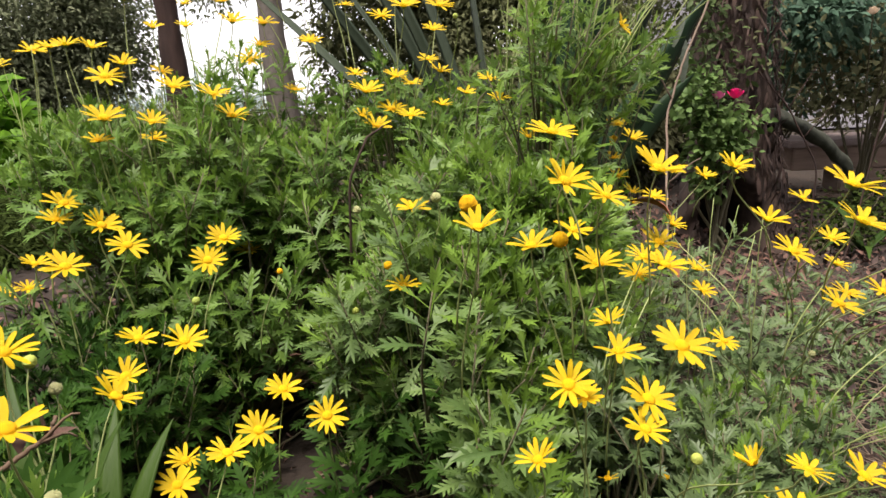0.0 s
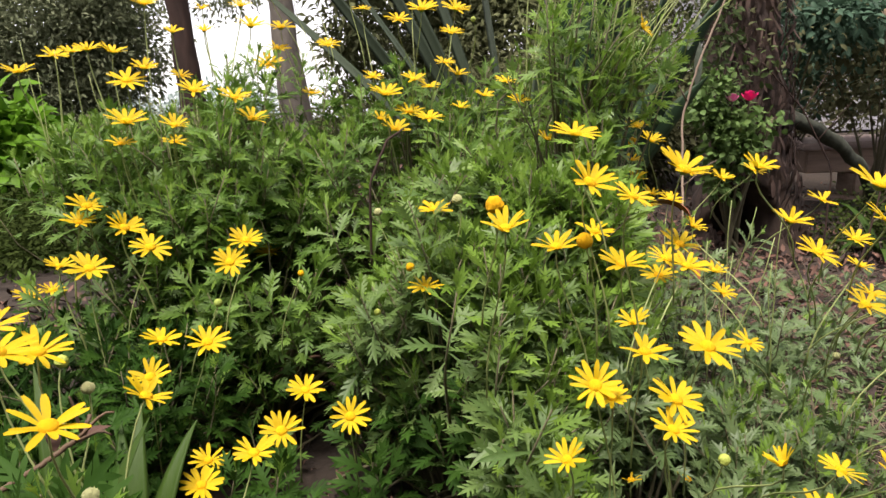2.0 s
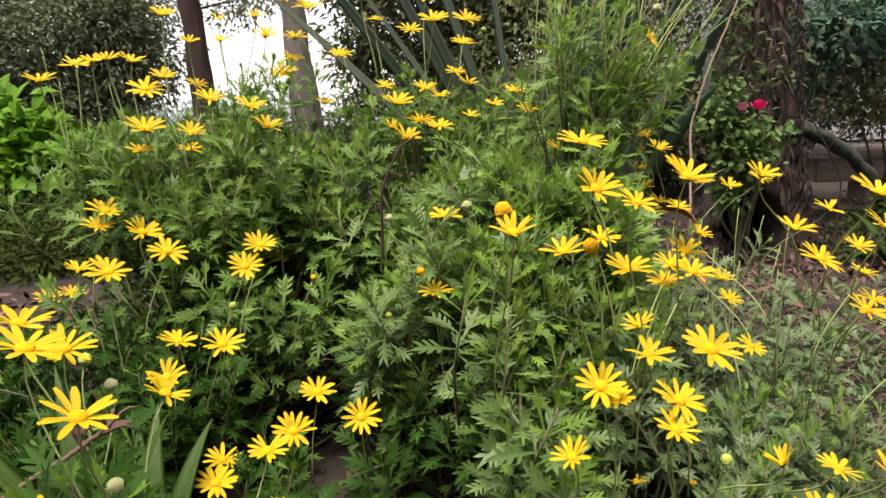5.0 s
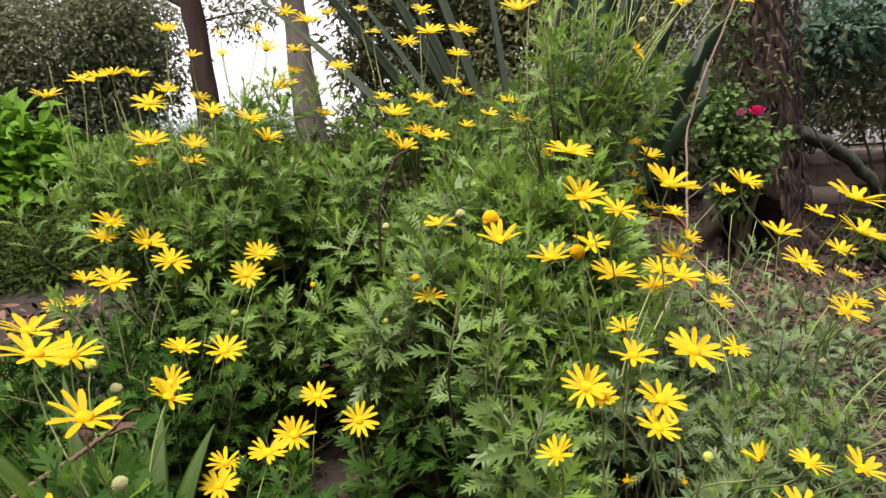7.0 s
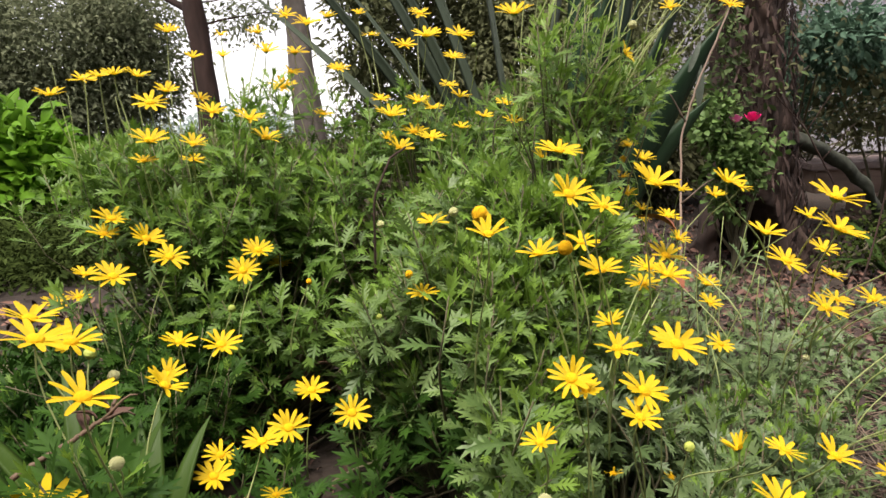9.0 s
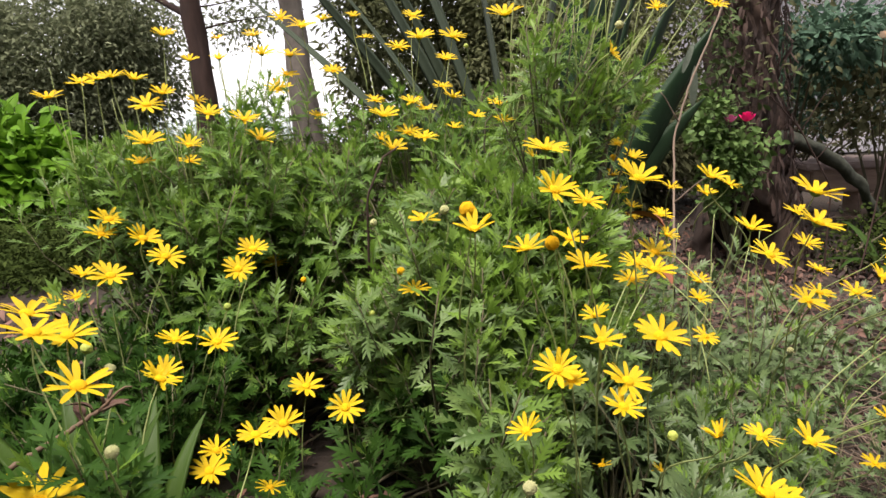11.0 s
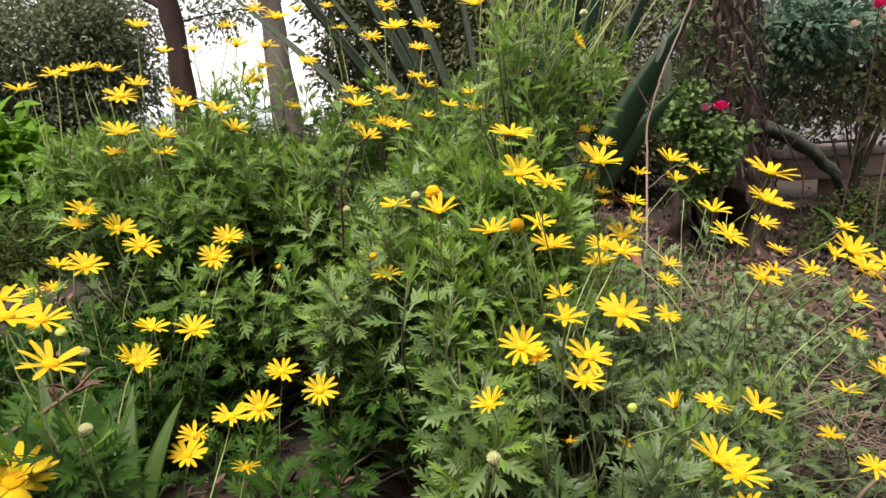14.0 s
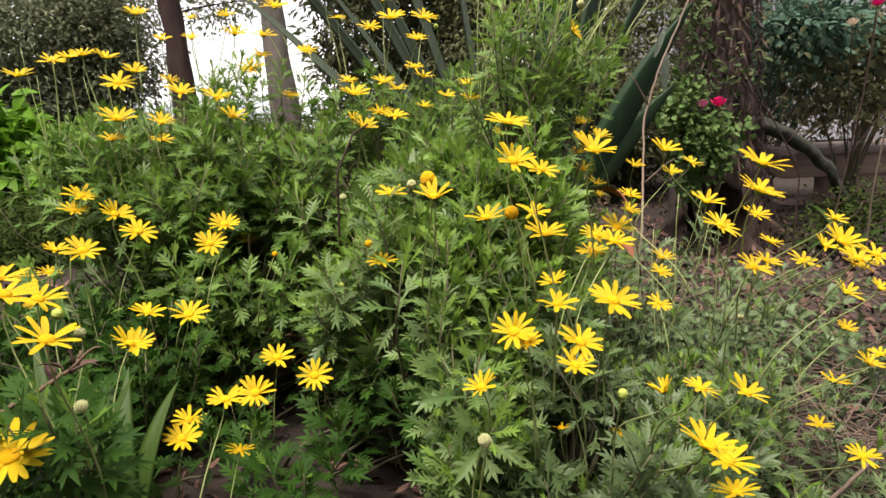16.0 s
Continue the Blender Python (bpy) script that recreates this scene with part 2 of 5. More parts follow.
def plain_leaf(width=0.4, curl=0.2, n=5, fold=0.3, point=1.0):
    """A simple pointed leaf of length 1 along y."""
    s = np.linspace(0, 1, n)
    half = width / 2 * np.sin(np.pi * np.clip(s * 0.93 + 0.06, 0, 1)) ** point
    V, F = [], []
    for y, h in zip(s, half):
        z = -curl * y * y + 0.15 * y
        V += [(-h, y, z + fold * h), (0, y, z), (h, y, z + fold * h)]
    for i in range(n - 1):
        for j in range(2):
            a = i * 3 + j
            F += [(a, a + 1, a + 4), (a, a + 4, a + 3)]
    return np.array(V), np.array(F)


def dome(radius, height, rings=4, sides=12, bumps=0.0, rng=None):
    """A rounded cap, base at z = 0."""
    V, F = [], []
    for i in range(rings):
        a = i / rings * math.pi / 2
        for j in range(sides):
            t = (j + 0.5 * (i % 2)) * 2 * math.pi / sides
            k = 1 + (rng.uniform(-bumps, bumps) if rng is not None else 0)
            V.append((radius * math.cos(a) * math.cos(t) * k, radius * math.cos(a) * math.sin(t) * k, height * math.sin(a) * k))
    V.append((0, 0, height * 0.98))
    for i in range(rings - 1):
        for j in range(sides):
            k = (j + 1) % sides
            p, q, r, s = i * sides + j, i * sides + k, (i + 1) * sides + k, (i + 1) * sides + j
            F += [(p, q, r), (p, r, s)]
    top = (rings - 1) * sides
    F += [(top + j, top + (j + 1) % sides, len(V) - 1) for j in range(sides)]
    return np.array(V), np.array(F)


def ease(v):
    v = np.clip(v, 0, 1)
    return v * v * (3 - 2 * v)


def ground_height(x, y):
    """The bed leans down to the old tree, and falls away under the added water beyond."""
    lean = -0.02 - 0.05 * np.clip(x, -4, 4) - 0.008 * np.clip(y, 0, 8)
    return lean - 0.135 * ease((x - 0.55) / 0.75) * ease((y - 1.25) / 1.4) - 0.5 * ease((y - 9) / 3)


RNG = np.random.default_rng(7)

# ---- ground ----
def build_ground():
    near = np.linspace(-6, 6, 97)
    xs = np.concatenate([[-900, -200, -60, -20, -10], near, [10, 20, 60, 200, 900]])
    ys = np.concatenate([[-900, -200, -60, -20, -8], np.linspace(-4, 8, 97), [12, 20, 60, 200, 900]])
    X, Y = np.meshgrid(xs, ys)
    Z = ground_height(X, Y)
    inner = (abs(X) < 6.5) & (Y > -5) & (Y < 9)
    bump = np.array([[noise.fractal((x * 1.7, y * 1.7, 0.3), 1.0, 2.0, 5) for x in xs] for y in ys])
    Z = Z + np.where(inner, 0.022 * bump, 0)
    n, m = X.shape
    i = (np.arange(n - 1)[:, None] * m + np.arange(m - 1)[None]).ravel()
    F = np.concatenate([np.stack([i, i + 1, i + m + 1], 1), np.stack([i, i + m + 1, i + m], 1)])
    g = new("ground", mesh_of("ground", np.stack([X, Y, Z], -1).reshape(-1, 3), F, SOIL))
    tagged(g, "dark bare garden soil under fallen leaves", "ground", kind="structure")


build_ground()
# Water sheet added so the low horizon mirrors the bright sky.
shore = new("water", mesh_of("water", [(-800, 9.2, -0.08), (800, 9.2, -0.08), (800, 890, -0.08), (-800, 890, -0.08)], [(0, 1, 2), (0, 2, 3)], WATER))
tagged(shore, "pale water sheet added to mirror the white sky", "water", kind="structure")

# ---- where the daisies stand ----
HEADS, BUDHEADS = [], []


def head(bush, at, facing, size, cup=None, worn=False):
    HEADS.append((bush, at, facing, size, cup, worn))


def bud_head(bush, at, size, look_of):
    BUDHEADS.append((bush, at, size, look_of))


head("back", (-0.259, 1.184, 0.282), (0.17, -0.35, 0.92), 0.056)
head("back", (-0.037, 1.193, 0.475), (0.30, -0.30, 0.91), 0.056)
head("back", (-0.048, 1.159, 0.533), (0.14, -0.29, 0.95), 0.061)
head("back", (-0.248, 1.125, 0.506), (0.26, -0.28, 0.93), 0.057)
head("back", (-0.266, 1.106, 0.539), (0.29, -0.29, 0.91), 0.052)
head("back", (0.017, 1.362, 0.669), (0.04, -0.40, 0.92), 0.066)
head("back", (-0.271, 1.568, 0.658), (0.11, -0.29, 0.93), 0.066)
head("back", (-0.233, 1.530, 0.714), (0.10, -0.31, 0.93), 0.066)
head("back", (-0.197, 1.585, 0.731), (0.09, -0.28, 0.93), 0.047)
head("back", (-0.164, 1.454, 0.617), (0.08, -0.32, 0.93), 0.052)
head("back", (-0.281, 1.557, 0.616), (0.11, -0.29, 0.93), 0.058)
head("back", (-0.289, 1.499, 0.586), (0.15, -0.52, 0.84), 0.064)
head("back", (-0.200, 1.432, 0.528), (0.23, -0.28, 0.93), 0.046)
head("back", (-0.025, 1.382, 0.654), (0.18, -0.38, 0.91), 0.055)
head("back", (-0.095, 1.469, 0.681), (0.06, -0.28, 0.93), 0.041)
head("back", (-0.014, 1.338, 0.491), (0.18, -0.27, 0.94), 0.066)
head("back", (0.019, 1.186, 0.491), (0.17, -0.27, 0.95), 0.053)
head("back", (-0.004, 1.315, 0.549), (0.18, -0.31, 0.93), 0.048)
head("back", (0.023, 1.316, 0.536), (0.17, -0.31, 0.94), 0.043)
head("back", (-0.080, 1.419, 0.554), (0.20, -0.31, 0.93), 0.046)
head("back", (0.085, 1.466, 0.674), (0.16, -0.41, 0.90), 0.064)
head("back", (0.064, 1.279, 0.624), (0.16, -0.38, 0.91), 0.046)
head("back", (0.058, 1.426, 0.575), (0.16, -0.34, 0.93), 0.046)
head("back", (0.075, 1.310, 0.555), (0.16, -0.33, 0.93), 0.044)
head("back", (0.161, 1.316, 0.539), (0.13, -0.33, 0.94), 0.048)
head("back", (0.112, 1.225, 0.521), (0.15, -0.30, 0.94), 0.035)
head("back", (0.071, 1.202, 0.505), (0.16, -0.29, 0.95), 0.034)
head("back", (0.201, 1.143, 0.454), (0.12, -0.26, 0.96), 0.042)
head("back", (-0.278, 1.535, 0.733), (0.24, -0.39, 0.89), 0.054)
head("back", (-0.118, 1.480, 0.725), (0.20, -0.41, 0.89), 0.035)
head("back", (0.006, 1.425, 0.714), (0.17, -0.42, 0.89), 0.050)
head("back", (-0.066, 1.317, 0.483), (0.20, -0.26, 0.95), 0.043)
head("back_right", (0.331, 1.105, 0.471), (0.07, -0.28, 0.96), 0.041)
head("back_right", (0.383, 1.192, 0.438), (0.20, -0.30, 0.92), 0.049)
head("back_right", (0.321, 1.090, 0.423), (0.08, -0.23, 0.97), 0.034)
head("back_right", (0.574, 1.346, 0.342), (0.20, -0.30, 0.92), 0.051)
head("back_right", (0.334, 1.108, 0.392), (0.07, -0.21, 0.97), 0.042)
head("back_right", (0.558, 1.568, 0.258), (0.19, -0.30, 0.92), 0.066)
head("back_right", (0.669, 1.169, 0.329), (0.24, -0.30, 0.92), 0.054)
head("back_right", (0.525, 1.241, 0.191), (0.26, -0.30, 0.92), 0.054)
head("back_right", (0.539, 1.152, 0.388), (0.24, -0.30, 0.92), 0.043)
head("back_right", (0.426, 1.121, 0.393), (0.26, -0.30, 0.92), 0.038)
head("centre", (-0.093, 0.766, 0.195), (0.12, -0.59, 0.80), 0.049)
head("centre", (0.097, 0.503, 0.291), (-0.37, -0.23, 0.90), 0.035, 0.35)
head("centre", (0.065, 0.591, 0.448), (-0.08, -0.21, 0.98), 0.044, 0.55)
head("centre", (-0.001, 0.823, 0.326), (0.05, -0.20, 0.98), 0.043)
head("centre", (0.015, 0.870, 0.407), (0.04, -0.19, 0.98), 0.046)
head("far_left", (-0.417, 1.018, 0.371), (0.52, -0.27, 0.81), 0.058, 0.35)
head("far_left", (-0.496, 1.086, 0.392), (0.27, -0.32, 0.91), 0.060)
head("far_left", (-0.509, 1.081, 0.369), (0.25, -0.24, 0.94), 0.052)
head("far_left", (-0.362, 1.115, 0.502), (0.25, -0.28, 0.93), 0.050)
head("far_left", (-0.421, 1.091, 0.512), (0.20, -0.30, 0.93), 0.066)
head("far_left", (-0.460, 1.213, 0.568), (0.22, -0.43, 0.88), 0.066)
head("far_left", (-0.378, 1.284, 0.547), (0.29, -0.35, 0.89), 0.062)
head("far_left", (-0.648, 1.252, 0.589), (0.16, -0.19, 0.97), 0.058)
head("far_left", (-0.431, 1.085, 0.481), (0.18, -0.20, 0.96), 0.045)
head("far_left", (-0.459, 1.465, 0.652), (0.15, -0.30, 0.93), 0.044)
head("far_left", (-0.635, 1.354, 0.615), (0.05, -0.30, 0.95), 0.059)
head("far_left", (-0.577, 1.298, 0.618), (0.14, -0.19, 0.97), 0.047)
head("far_left", (-0.541, 1.277, 0.620), (0.13, -0.18, 0.98), 0.051)
head("far_left", (-0.533, 1.358, 0.617), (0.26, -0.15, 0.96), 0.054)
head("far_left", (-0.491, 1.426, 0.701), (0.18, -0.31, 0.93), 0.056)
head("far_left", (-0.413, 1.517, 0.655), (0.15, -0.27, 0.93), 0.045)
head("far_left", (-0.429, 1.580, 0.702), (0.15, -0.31, 0.93), 0.037)
head("far_left", (-0.350, 1.580, 0.704), (0.13, -0.33, 0.93), 0.051)
head("far_left", (-0.321, 1.517, 0.661), (0.13, -0.28, 0.93), 0.064)
head("far_left", (-0.458, 1.480, 0.570), (0.28, -0.26, 0.92), 0.048)
head("far_left", (-0.439, 1.236, 0.587), (0.29, -0.26, 0.92), 0.048)
head("far_left", (-0.432, 1.314, 0.459), (0.28, -0.18, 0.94), 0.054)
head("far_right", (0.376, 0.582, 0.440), (0.30, -0.24, 0.92), 0.050, 0.15)
head("far_right", (0.417, 0.662, 0.454), (0.25, -0.19, 0.95), 0.059, 0.20)
head("far_right", (0.331, 0.717, 0.467), (0.16, -0.29, 0.94), 0.041)
head("far_right", (0.407, 0.645, 0.345), (0.31, -0.37, 0.88), 0.045)
head("far_right", (0.407, 0.730, 0.372), (0.33, -0.36, 0.87), 0.053)
head("far_right", (0.432, 0.833, 0.381), (0.11, -0.20, 0.97), 0.050)
head("far_right", (0.452, 0.704, 0.333), (0.24, -0.28, 0.93), 0.037)
head("far_right", (0.529, 0.843, 0.318), (0.24, -0.20, 0.95), 0.037)
head("far_right", (0.367, 0.958, 0.349), (0.33, -0.34, 0.88), 0.041)
head("far_right", (0.355, 0.974, 0.320), (0.28, -0.33, 0.90), 0.063)
head("far_right", (0.439, 1.014, 0.231), (0.28, -0.33, 0.90), 0.044)
head("far_right", (0.317, 0.810, 0.058), (0.00, 0.04, 1.00), 0.045, worn=True)
head("far_right", (0.362, 0.584, 0.151), (0.28, -0.15, 0.95), 0.066)
head("far_right", (0.552, 0.644, 0.107), (0.07, -0.23, 0.97), 0.043)
head("far_right", (0.528, 0.693, 0.124), (-0.05, -0.14, 0.99), 0.034)
head("far_right", (0.580, 0.753, 0.150), (0.16, -0.17, 0.97), 0.042)
head("far_right", (0.649, 0.845, 0.185), (0.11, -0.30, 0.95), 0.034)
head("far_right", (0.625, 0.816, 0.249), (0.34, -0.33, 0.90), 0.047)
head("far_right", (0.621, 0.730, 0.195), (-0.16, -0.03, 0.99), 0.034)
head("far_right", (0.594, 0.710, 0.193), (0.32, -0.24, 0.92), 0.039)
head("far_right", (0.536, 0.667, 0.341), (0.23, -0.33, 0.90), 0.050)
head("far_right", (0.324, 0.696, 0.291), (0.27, -0.33, 0.90), 0.034)
head("far_right", (0.530, 0.706, 0.379), (0.27, -0.33, 0.90), 0.034)
head("far_right", (0.460, 0.752, 0.378), (0.24, -0.33, 0.90), 0.039)
head("far_right", (0.513, 0.735, 0.321), (0.23, -0.33, 0.90), 0.042)
head("far_right", (0.502, 0.644, 0.367), (0.32, -0.33, 0.90), 0.053)
head("far_right", (0.513, 0.691, 0.351), (0.23, -0.33, 0.90), 0.036)
head("far_right", (0.537, 0.639, 0.353), (0.26, -0.33, 0.90), 0.045)
head("far_right", (0.545, 0.685, 0.330), (0.26, -0.33, 0.90), 0.034)
head("far_right", (0.639, 0.769, 0.268), (0.31, -0.33, 0.90), 0.034)
head("far_right", (0.335, 0.506, 0.166), (-0.18, 0.21, 0.96), 0.047)
head("low", (-0.338, 0.836, 0.225), (0.19, -0.40, 0.90), 0.054)
head("low", (-0.338, 0.890, 0.251), (0.21, -0.11, 0.97), 0.055)
head("low", (-0.280, 0.883, 0.247), (0.22, -0.29, 0.93), 0.060)
head("low", (-0.160, 0.868, 0.181), (0.15, -0.33, 0.93), 0.051)
head("low", (-0.187, 0.830, 0.146), (0.19, -0.47, 0.86), 0.057)
head("low", (-0.277, 0.820, 0.117), (0.24, -0.28, 0.93), 0.047)
head("low", (-0.267, 0.758, 0.123), (0.25, -0.29, 0.92), 0.051)
head("low", (-0.376, 0.993, 0.347), (0.33, -0.37, 0.87), 0.059)
head("low", (-0.458, 0.982, 0.324), (0.29, -0.29, 0.91), 0.065)
head("low", (-0.241, 0.976, 0.355), (0.19, -0.42, 0.89), 0.051)
head("low", (-0.256, 0.943, 0.334), (0.23, -0.55, 0.80), 0.052)
head("low", (-0.523, 1.030, 0.317), (0.27, -0.18, 0.95), 0.044)
head("low", (-0.587, 1.049, 0.269), (0.32, -0.24, 0.91), 0.045)
head("low", (-0.547, 1.044, 0.277), (0.27, -0.15, 0.95), 0.040)
head("near_left", (-0.298, 0.504, 0.399), (0.29, -0.06, 0.96), 0.058)
head("near_left", (-0.213, 0.403, 0.394), (0.27, -0.22, 0.94), 0.046, 0.28)
head("near_left", (-0.294, 0.546, 0.381), (0.29, -0.13, 0.95), 0.050)
head("near_left", (-0.244, 0.602, 0.313), (0.49, 0.02, 0.87), 0.047)
head("near_left", (-0.173, 0.651, 0.224), (0.19, -0.20, 0.96), 0.046)
head("near_left", (-0.331, 0.556, 0.400), (0.24, 0.01, 0.97), 0.053)
head("near_left", (-0.164, 0.651, 0.161), (0.26, 0.10, 0.96), 0.034)
head("near_left", (-0.271, 0.427, 0.293), (0.30, -0.36, 0.88), 0.064)
head("right", (0.137, 0.578, 0.312), (-0.15, -0.51, 0.84), 0.048)
head("right", (0.198, 0.557, 0.306), (0.33, -0.40, 0.86), 0.048)
head("right", (0.187, 0.531, 0.294), (0.24, -0.27, 0.93), 0.041)
head("right", (0.244, 0.608, 0.328), (0.17, -0.43, 0.89), 0.057)
head("right", (0.183, 0.593, 0.333), (0.03, -0.20, 0.98), 0.045)
head("right", (0.188, 0.642, 0.341), (-0.23, -0.10, 0.97), 0.037)
head("right", (0.122, 0.672, 0.408), (-0.02, -0.16, 0.99), 0.049)
head("right", (0.187, 0.678, 0.386), (0.06, -0.25, 0.96), 0.051)
head("right", (0.151, 0.663, 0.469), (0.30, -0.54, 0.79), 0.050)
head("right", (0.168, 0.591, 0.469), (0.30, -0.33, 0.89), 0.037)
head("right", (0.237, 0.666, 0.476), (0.26, -0.30, 0.92), 0.056)
head("right", (0.159, 0.762, 0.502), (0.12, -0.21, 0.97), 0.057)
head("right", (0.308, 0.447, 0.299), (0.38, -0.24, 0.89), 0.038, 0.35)
head("right", (0.261, 0.504, 0.276), (-0.32, 0.29, 0.90), 0.034, 0.75)
head("right", (0.274, 0.455, 0.301), (0.36, -0.07, 0.93), 0.034, 0.10)
head("right", (0.302, 0.810, 0.339), (0.20, -0.23, 0.95), 0.056)
head("right", (0.284, 0.851, 0.316), (0.01, -0.23, 0.97), 0.048)
head("right", (0.150, 0.573, 0.302), (-0.12, -0.28, 0.95), 0.034)
head("right", (0.309, 0.513, 0.213), (0.20, -0.15, 0.97), 0.066, 0.30)
head("right", (0.209, 0.698, 0.138), (0.04, 0.03, 1.00), 0.034, worn=True)
head("right", (0.283, 0.828, 0.344), (0.20, -0.30, 0.93), 0.050)
head("back_right", (0.350, 1.081, 0.371), (0.20, -0.20, 0.96), 0.038)
head("back_right", (0.368, 1.136, 0.343), (0.15, -0.22, 0.96), 0.032)
head("tall", (0.265, 0.886, 0.608), (0.78, -0.45, 0.44), 0.034)
head("tall", (0.163, 1.186, 0.687), (0.01, -0.32, 0.95), 0.066)
head("tall", (0.137, 1.002, 0.523), (0.13, -0.30, 0.95), 0.034)
head("tall", (0.204, 0.851, 0.375), (0.05, -0.29, 0.96), 0.051)
head("tall", (0.350, 0.977, 0.668), (0.05, -0.45, 0.89), 0.035)
head("tall", (0.432, 0.976, 0.668), (0.02, -0.46, 0.89), 0.038)
bud_head("back", (0.100, 1.252, 0.642), 0.009, "green")
bud_head("back_right", (0.329, 1.117, 0.446), 0.014, "gold")
bud_head("centre", (-0.017, 0.830, 0.348), 0.011, "gold")
bud_head("centre", (-0.057, 0.934, 0.393), 0.011, "pale")
bud_head("centre", (-0.061, 0.856, 0.285), 0.009, "green")
bud_head("centre", (0.043, 0.877, 0.416), 0.013, "pale")
bud_head("centre", (0.061, 0.628, 0.459), 0.016, "gold")
bud_head("centre", (0.096, 0.477, 0.253), 0.012, "pale")
bud_head("far_right", (0.434, 0.722, 0.258), 0.008, "pale")
bud_head("low", (-0.169, 0.965, 0.307), 0.009, "yellow")
bud_head("low", (-0.280, 0.949, 0.276), 0.012, "green")
bud_head("near_left", (-0.218, 0.441, 0.324), 0.0105, "pale")
bud_head("near_left", (-0.271, 0.563, 0.341), 0.0105, "pale")
bud_head("near_left", (-0.312, 0.607, 0.346), 0.012, "green")
bud_head("right", (0.151, 0.679, 0.410), 0.016, "gold")
bud_head("right", (0.237, 0.547, 0.254), 0.01, "green")
bud_head("tall", (0.278, 0.900, 0.641), 0.011, "pale")
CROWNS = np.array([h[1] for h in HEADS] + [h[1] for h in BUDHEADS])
# Directions from each head to the camera, used to keep sightlines leaf-free.
TO_CAMERA = unit(np.array([0.02, 0.0, 0.58]) - CROWNS)


HOLLOW = np.array((-0.137, 0.762, 0.223)), np.array((-0.202, 1.117, 0.069))


def in_hollow(p, room=0.060):
    """Whether p lies in the dark leafless hollow in the bushes."""
    a, way = HOLLOW[0], HOLLOW[1] - HOLLOW[0]
    t = np.clip(((p - a) * way).sum() / (way * way).sum(), 0, 1)
    return np.linalg.norm(p - a - t * way) < room


def hides_flower(points, room=0.040):
    """Whether leaves at these points would hide a flower from the camera."""
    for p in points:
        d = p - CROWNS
        t = np.clip((d * TO_CAMERA).sum(1), 0, 0.20)
        if (np.linalg.norm(d - t[:, None] * TO_CAMERA, axis=1) < room).any():
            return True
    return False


# ---- daisy bushes ----
LEAVES = [lobed_leaf(RNG, pairs, wide, curl, slim, foot) for pairs, wide, curl, slim, foot in
          ((3, 0.16, 0.15, 0.048, 0.36), (3, 0.19, 0.40, 0.052, 0.40), (3, 0.16, 0.25, 0.055, 0.44), (4, 0.16, 0.50, 0.044, 0.30), (4, 0.14, 0.05, 0.042, 0.36), (2, 0.19, -0.1, 0.052, 0.46))]
SLIM = [lobed_leaf(RNG, pairs, wide, curl, slim, foot) for pairs, wide, curl, slim, foot in ((2, 0.11, 0.1, 0.036, 0.5), (3, 0.13, 0.2, 0.034, 0.42), (2, 0.09, -0.05, 0.036, 0.6))]
LEAF_ME = {mat.name: [mesh_of("leaf", V, F, mat) for V, F in LEAVES] for mat in (LEAF, LEAF_SAGE, LEAF_DEEP_SHADED, LEAF_GREY, LEAF_BRIGHT)}
YOUNG_ME = [mesh_of("leaf", V, F, LEAF_YOUNG) for V, F in SLIM]


def shoot(rng, tip, way, length, count, size, fresh=0.3):
    """Leaf matrices (old, young) and stem points of one leafy shoot that ends at tip."""
    way = unit(way)
    bend = unit(rng.normal(size=3)) * length * 0.12
    side = unit(np.cross(way, (0.3, 0.5, 0.8)))
    other = np.cross(way, side)
    k = np.arange(count)
    s = (k + 0.3) / count
    pos = np.asarray(tip) - way * (s * length)[:, None] + bend * (s * s)[:, None]
    turn = k * 2.39996 + rng.uniform(0, 6.28) + rng.normal(0, 0.25, count)
    out = np.cos(turn)[:, None] * side + np.sin(turn)[:, None] * other
    lean = np.radians(np.clip(12 + 85 * s**0.8 + rng.normal(0, 12, count), 5, 115))[:, None]
    along = np.cos(lean) * way + np.sin(lean) * out
    face = np.sin(lean) * way - np.cos(lean) * out + rng.normal(0, 0.18, (count, 3))
    big = size * np.clip(0.35 + 1.9 * s, 0, 1) * np.where(s > 0.8, 0.85, 1) * rng.uniform(0.8, 1.15, count)
    m = frames(pos, along, face, big)
    young = s < fresh * rng.uniform(0.5, 1.4)
    young[0], young[-1] = True, False
    return m[~young], m[young], pos[-1]


